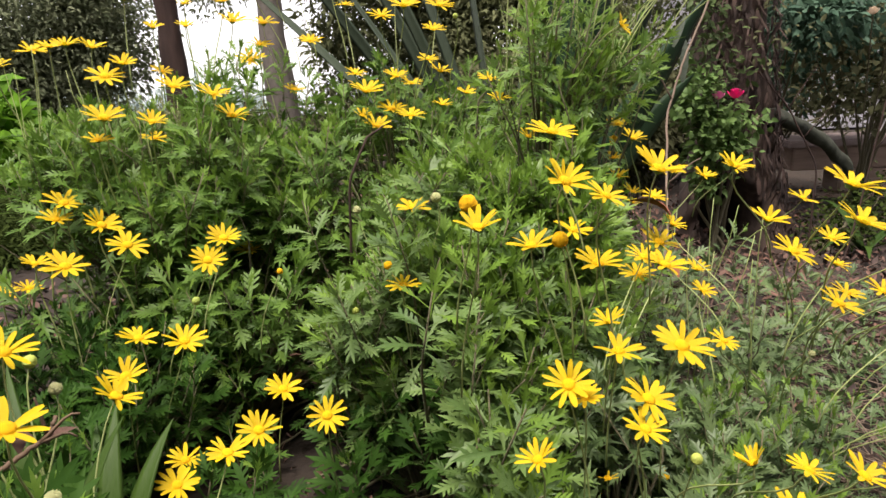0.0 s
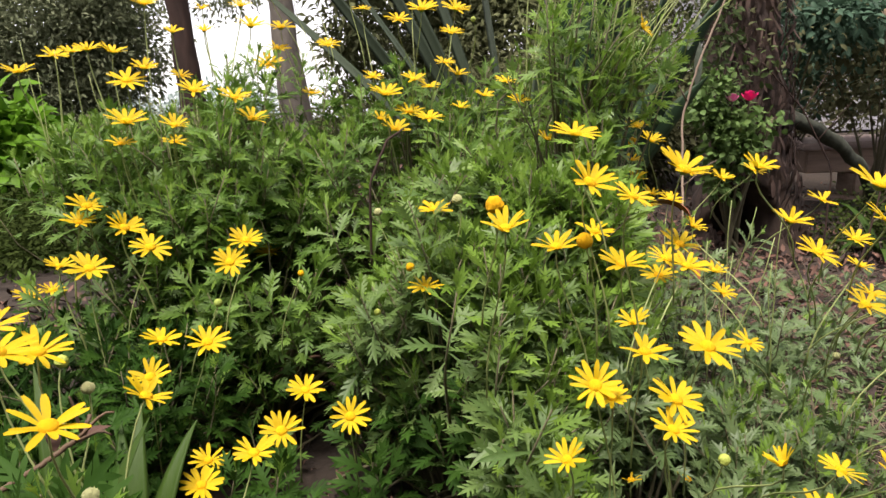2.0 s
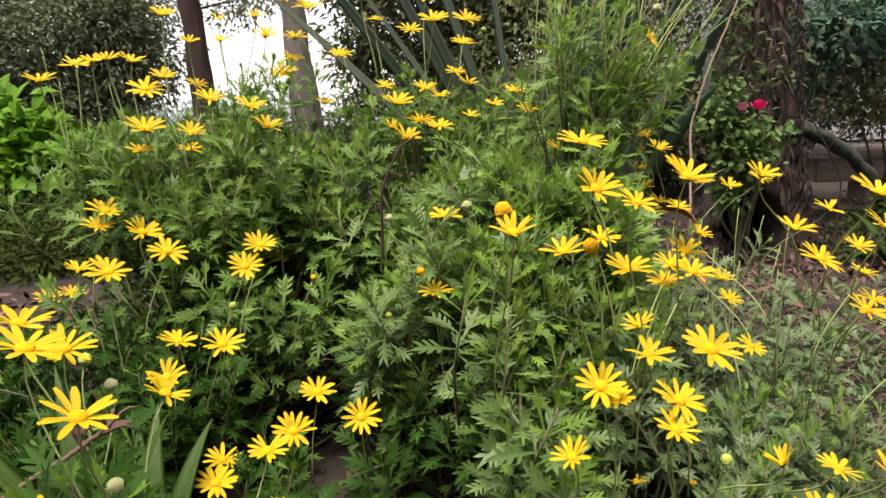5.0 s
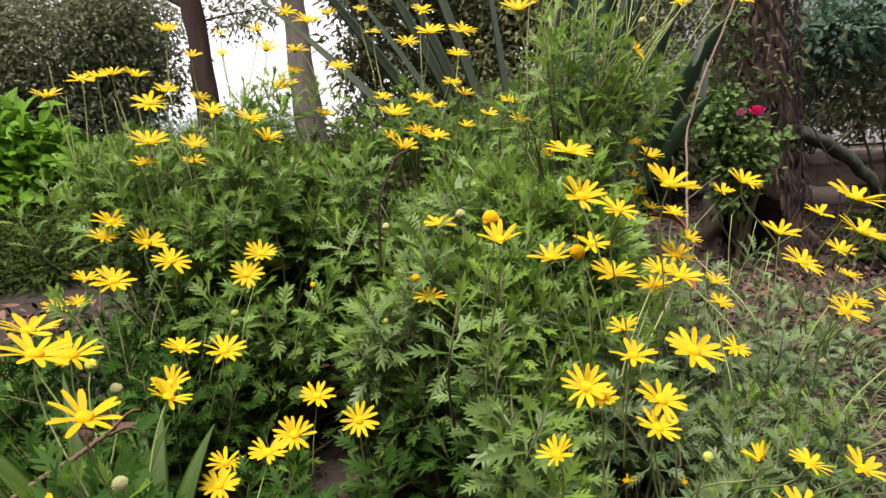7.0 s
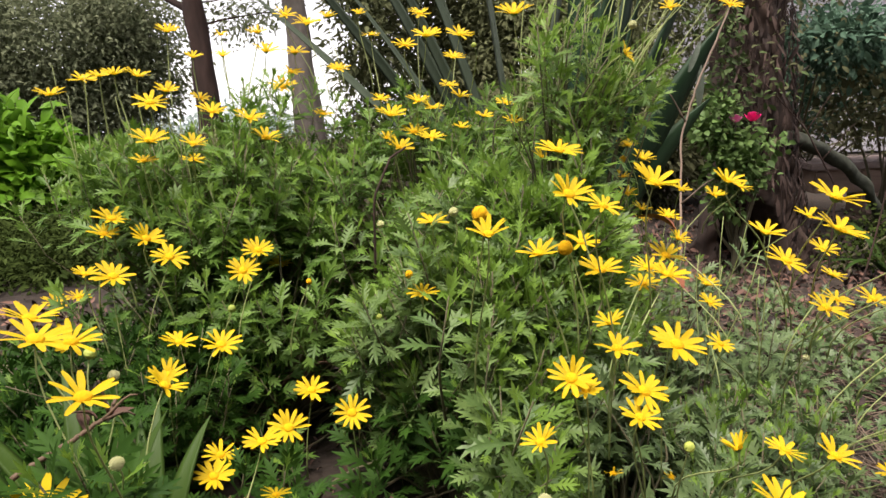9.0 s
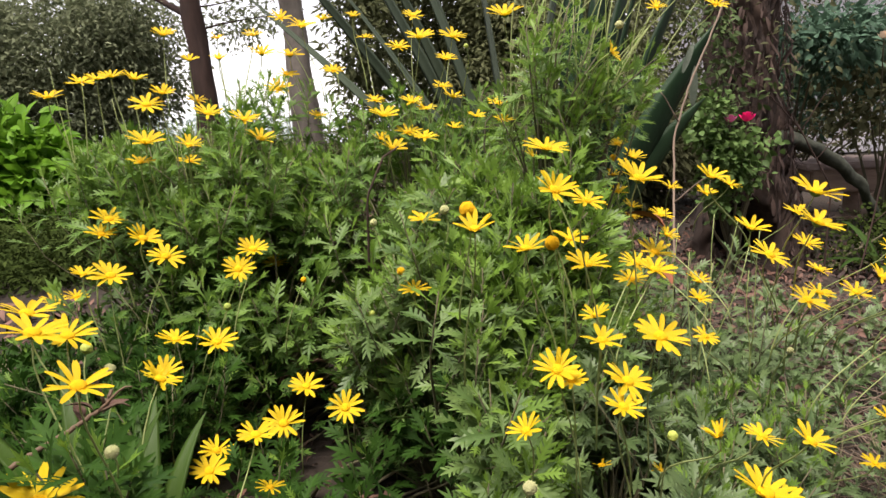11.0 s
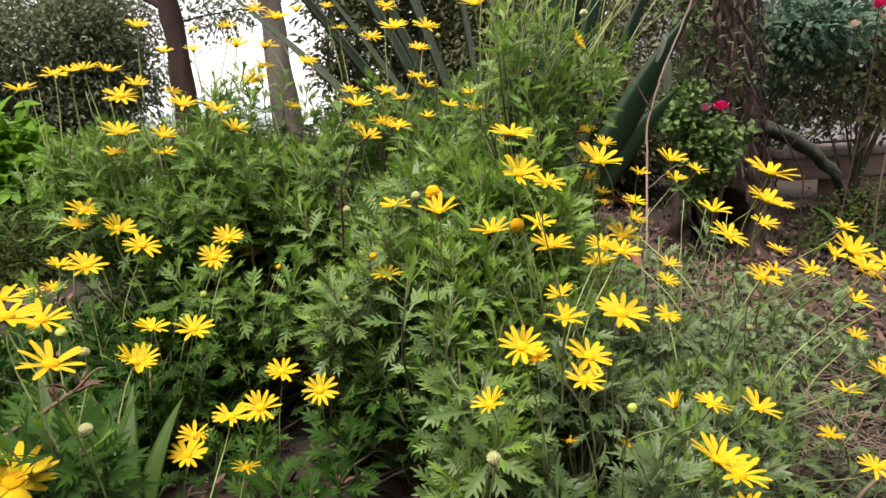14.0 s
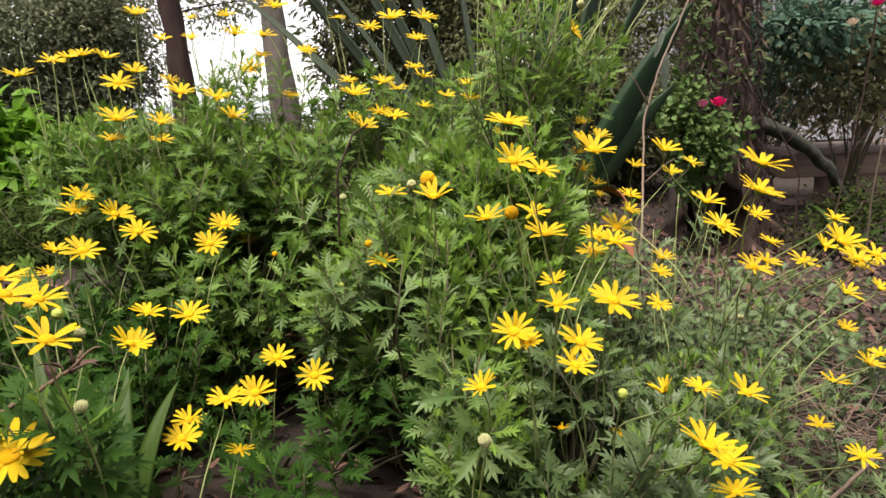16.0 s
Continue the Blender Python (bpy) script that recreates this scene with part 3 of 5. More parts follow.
def daisy_bush(label, centre, radii, height, shoots, seed, leaf=LEAF, size=0.058, singles=16, inner=0.4, special=(), drop=0.55, fresh=0.3, open_side=None, least=0.0, splay=0.55, gap=None):
    """A daisy shrub: woody stems fanning from its base, leafy shoots over a rounded crown."""
    rng = np.random.default_rng(seed)
    cx, cy = centre
    base = np.array([cx, cy, float(ground_height(cx, cy)) - 0.01])
    bush = root("daisy_bush", base, label, "daisy bush", "yellow daisy bushes")
    old, young, stems, tips = [], [], [], []
    spots = [(np.array(p, float), np.array(d, float)) for p, d in special]
    for i in range(shoots):
        a, rho = rng.uniform(0, 2 * math.pi), math.sqrt(rng.uniform(0, 1))
        x, y = radii[0] * rho * math.cos(a), radii[1] * rho * math.sin(a)
        h = height * (1 - drop * rho**2.2) * rng.uniform(0.84, 1.06)
        if rng.uniform() < inner:
            h *= rng.uniform(0.4, 0.85)
        out = np.array([x / radii[0], y / radii[1], 0])
        tip, way = base + (x, y, h), unit(out * splay + (0, 0, 1) + rng.normal(0, 0.22, 3))
        if gap and gap[0] < tip[0] < gap[1] and gap[2] < tip[1] < gap[3] and rng.uniform() < 0.88:
            continue
        if h < least:
            continue
        if open_side and tip[0] < open_side[0] and tip[1] < open_side[1]:
            continue
        if not hides_flower((tip + way * 0.015, tip - way * 0.03, tip - way * 0.07)):
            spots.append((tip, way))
    spots = [s for s in spots if not in_hollow(s[0]) and not in_hollow(s[0] - unit(s[1]) * 0.05)]
    named_spots = len([1 for q, d in special if not in_hollow(np.array(q)) and not in_hollow(np.array(q) - unit(np.array(d, float)) * 0.05)])
    spots[named_spots:] = sorted(spots[named_spots:], key=lambda s: s[0][1] - 0.9 * s[0][2])
    loose = 0
    for i, (tip, way) in enumerate(spots):
        named = i < named_spots
        count = int(rng.integers(15, 21)) if named else int(rng.integers(12, 18))
        mo, my, low = shoot(rng, tip, way, rng.uniform(0.075, 0.115), count, size * rng.uniform(0.85, 1.15) * (1.08 if named else 1), fresh)
        spread = max(0.10, 1 - 1.3 * (low[2] - base[2]) / (np.hypot(*(low - base)[:2]) + 1e-6))
        foot = base + (low - base) * (spread, spread, 0)
        foot[2] = ground_height(foot[0], foot[1]) - 0.005
        stems.append(tube(np.concatenate([bezier(foot, foot + (low - foot) * (0.15, 0.15, 0.6), low - unit(way) * 0.05, low, 6), [tip]]), np.linspace(0.0030, 0.0009, 7), 4))
        if i < singles:
            for k, m in enumerate(mo):
                hang("leaf", LEAF_ME[leaf.name][(i + k) % len(LEAVES)], bush, Matrix(m))
            for k, m in enumerate(my):
                hang("leaf", YOUNG_ME[(i + k) % len(SLIM)], bush, Matrix(m))
        else:
            old.append(mo)
            young.append(my)
    hang("foliage", mesh_of("foliage", *scatter(LEAVES, np.concatenate(old), rng), leaf), bush, kind="stuff")
    hang("young_foliage", mesh_of("young_foliage", *scatter(SLIM, np.concatenate(young), rng), LEAF_YOUNG), bush, label="bright young shoot tips", kind="stuff")
    hang("branchwork", mesh_of("branchwork", *join(stems), WOODY), bush, label="thin brown woody stems", kind="stuff")
    return bush


near_left = daisy_bush("small grey-green daisy bush with large flowers among strap leaves", (-0.26, 0.50), (0.13, 0.10), 0.15, 9, 11, LEAF_DEEP_SHADED, 0.056, 4,
                       special=[((-0.272, 0.43, 0.265), (0.1, -0.5, 1)), ((-0.25, 0.40, 0.20), (-0.3, -0.4, 1)), ((-0.248, 0.439, 0.328), (0.1, -0.5, 1)), ((-0.232, 0.454, 0.306), (0.3, -0.4, 1)), ((-0.273, 0.436, 0.313), (-0.2, -0.4, 1)), ((-0.222, 0.469, 0.282), (0.4, -0.4, 1))])
FRONT = [((x, y, z), (lean, -0.35, 1)) for x, y, z, lean in
         ((0.02, 0.92, 0.365, 0), (0.07, 0.93, 0.37, 0.1), (0.12, 0.92, 0.36, 0.2), (0.05, 0.88, 0.335, 0), (0.10, 0.87, 0.33, 0.1), (0.155, 0.90, 0.345, 0.3), (0.14, 0.86, 0.31, 0.2), (0.0, 0.87, 0.34, -0.1), (0.18, 0.86, 0.30, 0.3), (0.09, 0.82, 0.30, 0.1))]
FILL = np.random.default_rng(29)
for k in range(110):
    x, y = FILL.uniform(0.04, 0.26), FILL.uniform(0.76, 0.99)
    FRONT.append(((x, y, 0.29 + (y - 0.78) * 0.85 + FILL.normal(0, 0.018)), (FILL.normal(0.1, 0.25), FILL.uniform(-0.6, -0.1), 1)))
FRONT = [s for s in FRONT if not hides_flower((np.array(s[0]), np.array(s[0]) - (0, -0.01, 0.04)))]
centre = daisy_bush("broad leafy daisy bush with scattered yellow flowers", (0.03, 0.88), (0.21, 0.30), 0.40, 660, 12, LEAF_SAGE, 0.048, 20, least=0.17, open_side=(0.065, 0.84), fresh=0.4,
                    special=[((-0.125, 0.93, 0.41), (-0.1, -0.1, 1)), ((-0.015, 0.84, 0.425), (-0.15, -0.1, 1)), ((0.03, 0.70, 0.36), (0.1, -0.3, 1)),
                             ((-0.08, 0.82, 0.33), (-0.2, -0.5, 1)), ((0.105, 0.60, 0.28), (0.1, -0.6, 1)), ((0.115, 0.56, 0.22), (0.1, -0.8, 0.8))] + FRONT)
low = daisy_bush("low dense daisy bush with a dark gap at its foot", (-0.46, 0.98), (0.42, 0.30), 0.25, 410, 19, LEAF_DEEP_SHADED, 0.050, 12, least=0.12, special=[((-0.236, 0.79, 0.12), (0.2, -0.4, 1)), ((-0.19, 0.80, 0.10), (0.3, -0.4, 1)), ((-0.152, 0.716, 0.101), (-0.2, -0.4, 1)), ((-0.074, 0.780, 0.122), (-0.2, -0.4, 1)), ((-0.035, 0.825, 0.181), (-0.2, -0.4, 1)), ((0.003, 0.786, 0.155), (-0.2, -0.4, 1)), ((0.039, 0.806, 0.200), (-0.2, -0.4, 1)), ((-0.185, 0.705, 0.095), (-0.2, -0.4, 1)), ((0.047, 0.766, 0.162), (-0.2, -0.4, 1)), ((-0.108, 0.711, 0.089), (0.1, -0.4, 1)), ((-0.081, 0.750, 0.083), (0.0, -0.4, 1)), ((-0.60, 1.08, 0.25), (-0.2, -0.3, 1)), ((-0.52, 1.05, 0.24), (0, -0.4, 1)), ((-0.66, 1.05, 0.20), (-0.3, -0.4, 1)), ((-0.57, 1.0, 0.22), (0.1, -0.4, 1)), ((-0.47, 1.0, 0.24), (0.1, -0.4, 1)), ((-0.42, 0.93, 0.19), (0.1, -0.4, 1)), ((-0.25, 0.92, 0.10), (0, -0.3, 1)), ((-0.17, 0.94, 0.09), (0.2, -0.3, 1)), ((-0.10, 0.93, 0.10), (0.2, -0.3, 1)), ((-0.20, 0.87, 0.07), (-0.2, -0.3, 1)), ((-0.05, 0.90, 0.10), (0.1, -0.3, 1))], gap=(-0.27, 0.1, 0.5, 1.0), fresh=0.14)
mid_left = daisy_bush("rounded daisy bush joining the low and tall ones", (-0.27, 1.14), (0.22, 0.17), 0.43, 210, 20, LEAF, 0.052, 8)
far_left = daisy_bush("tall daisy bush with long-stalked yellow flowers", (-0.39, 1.29), (0.24, 0.25), 0.55, 300, 13, LEAF, 0.050, 8, drop=0.22,
                      special=[((-0.37, 1.07, 0.42), (0, -0.2, 1)), ((-0.658, 1.349, 0.485), (-0.2, 0, 1)), ((-0.630, 1.375, 0.508), (0.0, 0, 1)), ((-0.589, 1.350, 0.493), (0.1, 0, 1)), ((-0.574, 1.397, 0.515), (0.0, 0, 1)), ((-0.526, 1.350, 0.495), (0.1, 0, 1)), ((-0.504, 1.392, 0.502), (0.2, 0, 1)), ((-0.458, 1.347, 0.487), (0.0, 0, 1)), ((-0.614, 1.290, 0.459), (-0.1, 0, 1)), ((-0.523, 1.290, 0.465), (0.1, 0, 1)), ((-0.681, 1.320, 0.448), (-0.3, 0, 1)), ((-0.456, 1.414, 0.509), (0.2, 0, 1)), ((-0.558, 1.200, 0.489), (0.0, 0, 1)), ((-0.513, 1.205, 0.511), (0.1, 0, 1)), ((-0.588, 1.194, 0.462), (-0.2, 0, 1)), ((-0.530, 1.193, 0.459), (0.1, 0, 1)), ((-0.609, 1.186, 0.429), (-0.3, 0, 1)), ((-0.482, 1.192, 0.457), (0.1, 0, 1)), ((-0.560, 1.187, 0.432), (0.0, 0, 1)), ((-0.442, 1.193, 0.465), (0.2, 0, 1)), ((-0.412, 1.202, 0.502), (0.0, 0, 1)), ((-0.35, 1.38, 0.565), (0.1, 0, 1)), ((-0.60, 1.25, 0.49), (-0.1, 0, 1)), ((-0.68, 1.25, 0.45), (-0.3, 0, 1)), ((-0.55, 1.27, 0.50), (0.1, 0, 1)), ((-0.72, 1.2, 0.41), (-0.4, -0.1, 1)), ((-0.62, 1.2, 0.43), (0, -0.2, 1)), ((-0.50, 1.3, 0.51), (0.1, 0, 1)), ((-0.57, 1.2, 0.45), (0, -0.1, 1)), ((-0.36, 1.46, 0.60), (0.1, 0, 1)), ((-0.30, 1.46, 0.605), (0.2, 0, 1)), ((-0.33, 1.42, 0.58), (-0.2, 0, 1)), ((-0.42, 1.45, 0.55), (-0.2, 0, 1)), ((-0.27, 1.42, 0.56), (0.3, 0, 1)), ((-0.31, 1.37, 0.545), (0.2, 0, 1)), ((-0.385, 1.40, 0.52), (-0.3, 0, 1)), ((-0.295, 1.33, 0.50), (0.4, -0.1, 1)), ((-0.55, 1.0, 0.30), (-0.2, -0.5, 1))])
back = daisy_bush("daisy bush with many yellow flowers on thin stalks", (0.0, 1.38), (0.36, 0.28), 0.60, 520, 14, LEAF, 0.050, 8, drop=0.35, special=[((x, y, z), (lean, 0, 1)) for x, y, z, lean in ((-0.30, 1.42, 0.585, -0.2), (-0.25, 1.40, 0.60, 0), (-0.21, 1.42, 0.59, 0.2), (-0.27, 1.36, 0.555, 0.1), (-0.16, 1.38, 0.56, 0.2), (-0.10, 1.36, 0.545, 0), (-0.04, 1.32, 0.53, 0.2), (-0.33, 1.40, 0.55, -0.3))])
MIDDLE = [((x, y, z), (lean, -0.5, 1)) for x, y, z, lean in
          ((0.14, 0.97, 0.54, -0.2), (0.20, 0.96, 0.52, 0), (0.26, 0.97, 0.53, 0.2), (0.17, 0.95, 0.47, -0.1), (0.23, 0.95, 0.46, 0.1), (0.30, 0.97, 0.48, 0.3), (0.12, 0.96, 0.45, -0.3),
           (0.20, 0.98, 0.58, 0), (0.27, 0.98, 0.58, 0.2), (0.15, 0.95, 0.42, -0.2), (0.22, 0.95, 0.41, 0), (0.29, 0.96, 0.42, 0.3), (0.18, 0.99, 0.63, -0.1), (0.24, 0.96, 0.50, 0))]
for k in range(46):
    x, z = FILL.uniform(0.10, 0.37), FILL.uniform(0.33, 0.50)
    MIDDLE.append(((x, 0.86 + (z - 0.33) * 0.5 + FILL.normal(0, 0.015), z), (FILL.normal(0.2, 0.3), FILL.uniform(-0.5, -0.1), 1)))
MIDDLE = [s for s in MIDDLE if not hides_flower((np.array(s[0]), np.array(s[0]) - (0, -0.01, 0.04)))]
tall = daisy_bush("tall upright daisy bush with fresh green shoots", (0.225, 1.09), (0.27, 0.18), 0.71, 400, 15, LEAF_BRIGHT, 0.046, 16, inner=0.62, drop=0.42, fresh=0.75, splay=0.9, gap=(0.40, 0.8, 0.5, 1.6),
                  special=[((0.24, 1.0, 0.70), (0.2, 0, 1)), ((0.17, 0.98, 0.65), (-0.1, 0, 1)), ((0.28, 0.99, 0.62), (0.6, -0.1, 1)), ((0.12, 0.98, 0.55), (-0.6, -0.1, 1)), ((0.278, 1.01, 0.60), (0.5, -0.2, 1)), ((0.318, 1.01, 0.585), (0.9, -0.2, 0.8)), ((0.35, 1.0, 0.565), (1.2, -0.2, 0.6)), ((0.293, 1.0, 0.55), (0.8, -0.3, 0.8)), ((0.335, 1.0, 0.53), (1.2, -0.2, 0.5)), ((0.273, 1.02, 0.645), (0.3, -0.1, 1)), ((0.36, 1.01, 0.60), (1.0, 0, 0.8)), ((0.216, 1.02, 0.645), (0.1, -0.1, 1)), ((0.25, 1.03, 0.68), (0.2, 0, 1)), ((0.183, 1.02, 0.63), (-0.1, -0.1, 1)), ((0.31, 1.0, 0.50), (0.9, -0.3, 0.6)), ((0.26, 0.99, 0.56), (0.3, -0.4, 1))] + MIDDLE)
right = daisy_bush("low spreading daisy bush with starry yellow flowers", (0.23, 0.74), (0.17, 0.22), 0.27, 270, 16, LEAF_GREY, 0.048, 16, fresh=0.22)
far_right = daisy_bush("sprawling grey-green daisy bush over leaf litter", (0.47, 0.82), (0.30, 0.28), 0.19, 270, 17, LEAF_GREY, 0.045, 16, fresh=0.28, gap=(0.57, 0.95, 0.4, 0.97))
back_right = daisy_bush("thin daisy bush with few leaves among dry twigs", (0.50, 1.36), (0.30, 0.24), 0.35, 100, 18, LEAF_GREY, 0.042, 6, fresh=0.2, inner=0.5, drop=0.5, least=0.10, gap=(0.52, 1.2, 0.8, 2.0))

# ---- daisies ----
def petal_shape(rng):
    n, m = 6, 3
    s = np.linspace(0, 1, n)
    half = 0.5 * np.array([0.60, 0.85, 1.0, 1.0, 0.88, 0.42])
    lift, droop = rng.uniform(0.04, 0.25), rng.uniform(0.0, 0.26)
    V, F = [], []
    for y, h in zip(s, half):
        z = lift * y - droop * y**2.5
        for j in (-1, 0, 1):
            V.append((j * h * 0.24, y - (0.02 if j == 0 and y == 1 else 0), z - (0.022 if j == 0 else 0)))
    for i in range(n - 1):
        for j in range(m - 1):
            a = i * m + j
            F += [(a, a + 1, a + m + 1), (a, a + m + 1, a + m)]
    return np.array(V), np.array(F)


PETALS = [mesh_of("petal", *petal_shape(RNG), PETAL) for _ in range(8)]
DISCS = [mesh_of("disc", *dome(0.5, 0.30, 4, 14, 0.03, RNG), DISC) for _ in range(3)]
CUP = mesh_of("calyx", *join([(np.array([(x, y, -z) for x, y, z in dome(0.5, 0.42, 3, 10)[0]]), dome(0.5, 0.42, 3, 10)[1][:, ::-1])]), CALYX)
FLOWERS = np.random.default_rng(21)


def stalk_of(bush, head, down, reach, rng):
    """The thin stalk from under a head down into its bush."""
    head, down = np.asarray(head, float), unit(down)
    home = np.array(bush.location) - head
    pull = np.array([home[0], home[1], 0])
    far = np.linalg.norm(pull)
    pull = pull / (far + 1e-6) * min(far, (0.9 if head[0] > 0.25 else 0.12 if head[0] < -0.4 else 0.3) * reach)
    end = head + pull + (rng.normal(0, 0.012), rng.normal(0, 0.012), -reach)
    return tube(bezier(head, head + down * 0.3 * reach, end + (0, 0, 0.45 * reach), end, 8), np.linspace(0.0007, 0.0010, 8) * (1.5 if head[0] < -0.3 and head[1] > 1.0 else 1.0), 5)


def flower(bush, at, facing, size, cup=None, worn=False):
    """A yellow daisy: golden disc, a ring of strap petals, green cup and stalk."""
    rng = FLOWERS
    n = unit(facing)
    spin = rng.uniform(0, 6.28)
    a = unit(np.cross(n, (0.3, 0.2, 0.9)))
    b = np.cross(n, a)
    a, b = math.cos(spin) * a + math.sin(spin) * b, math.cos(spin) * b - math.sin(spin) * a
    disc = 0.25 * size
    m = np.eye(4)
    m[:3, 0], m[:3, 1], m[:3, 2], m[:3, 3] = a * disc, b * disc, n * disc, at
    head = hang("flower", DISCS[int(rng.integers(3))], bush, Matrix(m), label="yellow daisy with golden centre" if not worn else "withering yellow daisy losing its petals")
    inv = Matrix(m).inverted()

    def piece(name, me, mat, label=""):
        ob = new(name, me)
        ob.parent = head
        ob.matrix_parent_inverse = inv
        ob.matrix_basis = mat
        return tagged(ob, label=label)

    count = int(rng.integers(12, 16)) if size > 0.045 else int(rng.integers(11, 14))
    some = rng.uniform(0.06, 0.38)
    cup = some if cup is None else cup
    gone = set(rng.choice(count, int(rng.integers(0, 2)) + (6 if worn else 0), replace=False).tolist())
    for k in range(count):
        t = 2 * math.pi * k / count + rng.normal(0, 0.07)
        if k in gone:
            continue
        out = math.cos(t) * a + math.sin(t) * b
        rise = cup + rng.normal(0, 0.10)
        way = math.cos(rise) * out + math.sin(rise) * n
        long = (0.5 * size - 0.36 * disc) * rng.uniform(0.88, 1.06) * (0.7 if worn else 1)
        q = frames(np.array([np.asarray(at) + out * disc * 0.36 + n * disc * 0.02 * (k % 3)]), np.array([way]), np.array([n + rng.normal(0, 0.15, 3)]), np.array([long]))[0]
        q[:3, 0] *= rng.uniform(0.9, 1.2)
        piece("petal", PETALS[int(rng.integers(len(PETALS)))], Matrix(q))
    c = np.eye(4)
    c[:3, 0], c[:3, 1], c[:3, 2], c[:3, 3] = a * disc * 0.8, b * disc * 0.8, n * disc * 0.8, np.asarray(at) - n * disc * 0.03
    piece("calyx", CUP, Matrix(c), "green cup")
    reach = min(rng.uniform(0.09, 0.13) if at[0] > 0.25 else rng.uniform(0.13, 0.19), max(0.05, (at[2] - ground_height(at[0], at[1])) * 0.9))
    V, F = stalk_of(bush, np.asarray(at) - n * disc * 0.32, -n, reach, rng)
    piece("stalk", mesh_of("stalk", V, F, STALK), Matrix(), "thin green stalk")
    return head


BUDS = {"pale": (PALE, "pale spent daisy head"), "green": (BUDGREEN, "closed green flower bud"), "yellow": (DISC, "small yellow flower bud"), "gold": (DISC, "golden daisy centre without petals")}


def bud(bush, at, size, look_of):
    """A closed bud or a spent head on its stalk."""
    rng = FLOWERS
    mat, label = BUDS[look_of]
    n = unit(np.array([rng.normal(0, 0.25), -0.3 + rng.normal(0, 0.2), 1]))
    V, F = dome(0.5, 0.55, 5, 12, 0.06, rng)
    W, G = dome(0.5, 0.4, 3, 12)
    V, F = join([(V, F), (W * (1, 1, -1), G[:, ::-1])])
    m = frames(np.array([at]), np.array([np.cross(n, (1, 0.2, 0))]), np.array([n]), np.array([size]))[0]
    head = hang("bud", mesh_of("bud", V, F, mat), bush, Matrix(m), label=label)
    V, F = stalk_of(bush, np.asarray(at) - n * size * 0.3, -n, min(0.12, max(0.03, (at[2] - ground_height(at[0], at[1])) * 0.9)), rng)
    ob = new("stalk", mesh_of("stalk", V, F, STALK))
    ob.parent, ob.matrix_parent_inverse = head, Matrix(m).inverted()
    if look_of == "pale":
        ring = []
        for k in range(14):
            t = k * 0.449
            out = math.cos(t) * unit(np.cross(n, (0, 1, 0.1))) + math.sin(t) * unit(np.cross(n, np.cross(n, (0, 1, 0.1))))
            ring.append(frames(np.array([np.asarray(at) + out * size * 0.3]), np.array([out + 0.7 * n]), np.array([n - out]), np.array([size * 0.32]))[0])
        fr = new("bract", mesh_of("bract", *scatter([plain_leaf(0.3)], ring, rng), PALE))
        fr.parent, fr.matrix_parent_inverse = head, Matrix(m).inverted()
    return head


BUSHES = {"near_left": near_left, "centre": centre, "low": low, "mid_left": mid_left, "far_left": far_left, "back": back, "tall": tall, "right": right, "far_right": far_right, "back_right": back_right}
for name, at, facing, size, cup, worn in HEADS:
    flower(BUSHES[name], at, facing, size, cup, worn)
for name, at, size, look_of in BUDHEADS:
    bud(BUSHES[name], at, size, look_of)

# ---- long bare flower stalks over the tall bush ----
STRAY = np.random.default_rng(71)
for k in range(26):
    foot = np.array([STRAY.uniform(0.14, 0.34), STRAY.uniform(0.98, 1.12), STRAY.uniform(0.42, 0.60)])
    end = foot + (STRAY.uniform(0.02, 0.22), STRAY.uniform(-0.03, 0.08), STRAY.uniform(0.20, 0.36))
    hang("bare_stalk", mesh_of("bare_stalk", *tube(bezier(foot, foot + (0.01, 0, 0.10), end - (0.04, 0, 0.08), end, 7), np.linspace(0.0011, 0.0006, 7), 5), STALK), tall)

for k in range(9):
    foot = np.array([STRAY.uniform(0.40, 0.62), STRAY.uniform(1.05, 1.35), STRAY.uniform(-0.02, 0.06)])
    end = foot + (STRAY.normal(0.02, 0.04), STRAY.uniform(-0.03, 0.06), STRAY.uniform(0.20, 0.36))
    hang("bare_stalk", mesh_of("bare_stalk", *tube(bezier(foot, foot + (0.01, 0, 0.1), end - (0.01, 0, 0.1), end, 6), np.linspace(0.0013, 0.0007, 6), 5), STALK), back_right)

for k in range(9):
    foot = np.array([STRAY.uniform(-0.60, -0.40), STRAY.uniform(1.16, 1.30), STRAY.uniform(0.36, 0.44)])
    end = foot + (STRAY.normal(-0.02, 0.03), STRAY.uniform(0, 0.06), STRAY.uniform(0.10, 0.21))
    hang("bare_stalk", mesh_of("bare_stalk", *tube(bezier(foot, foot + (0, 0, 0.06), end - (0, 0, 0.06), end, 6), np.linspace(0.0012, 0.0004, 6), 5), STALK), far_left)

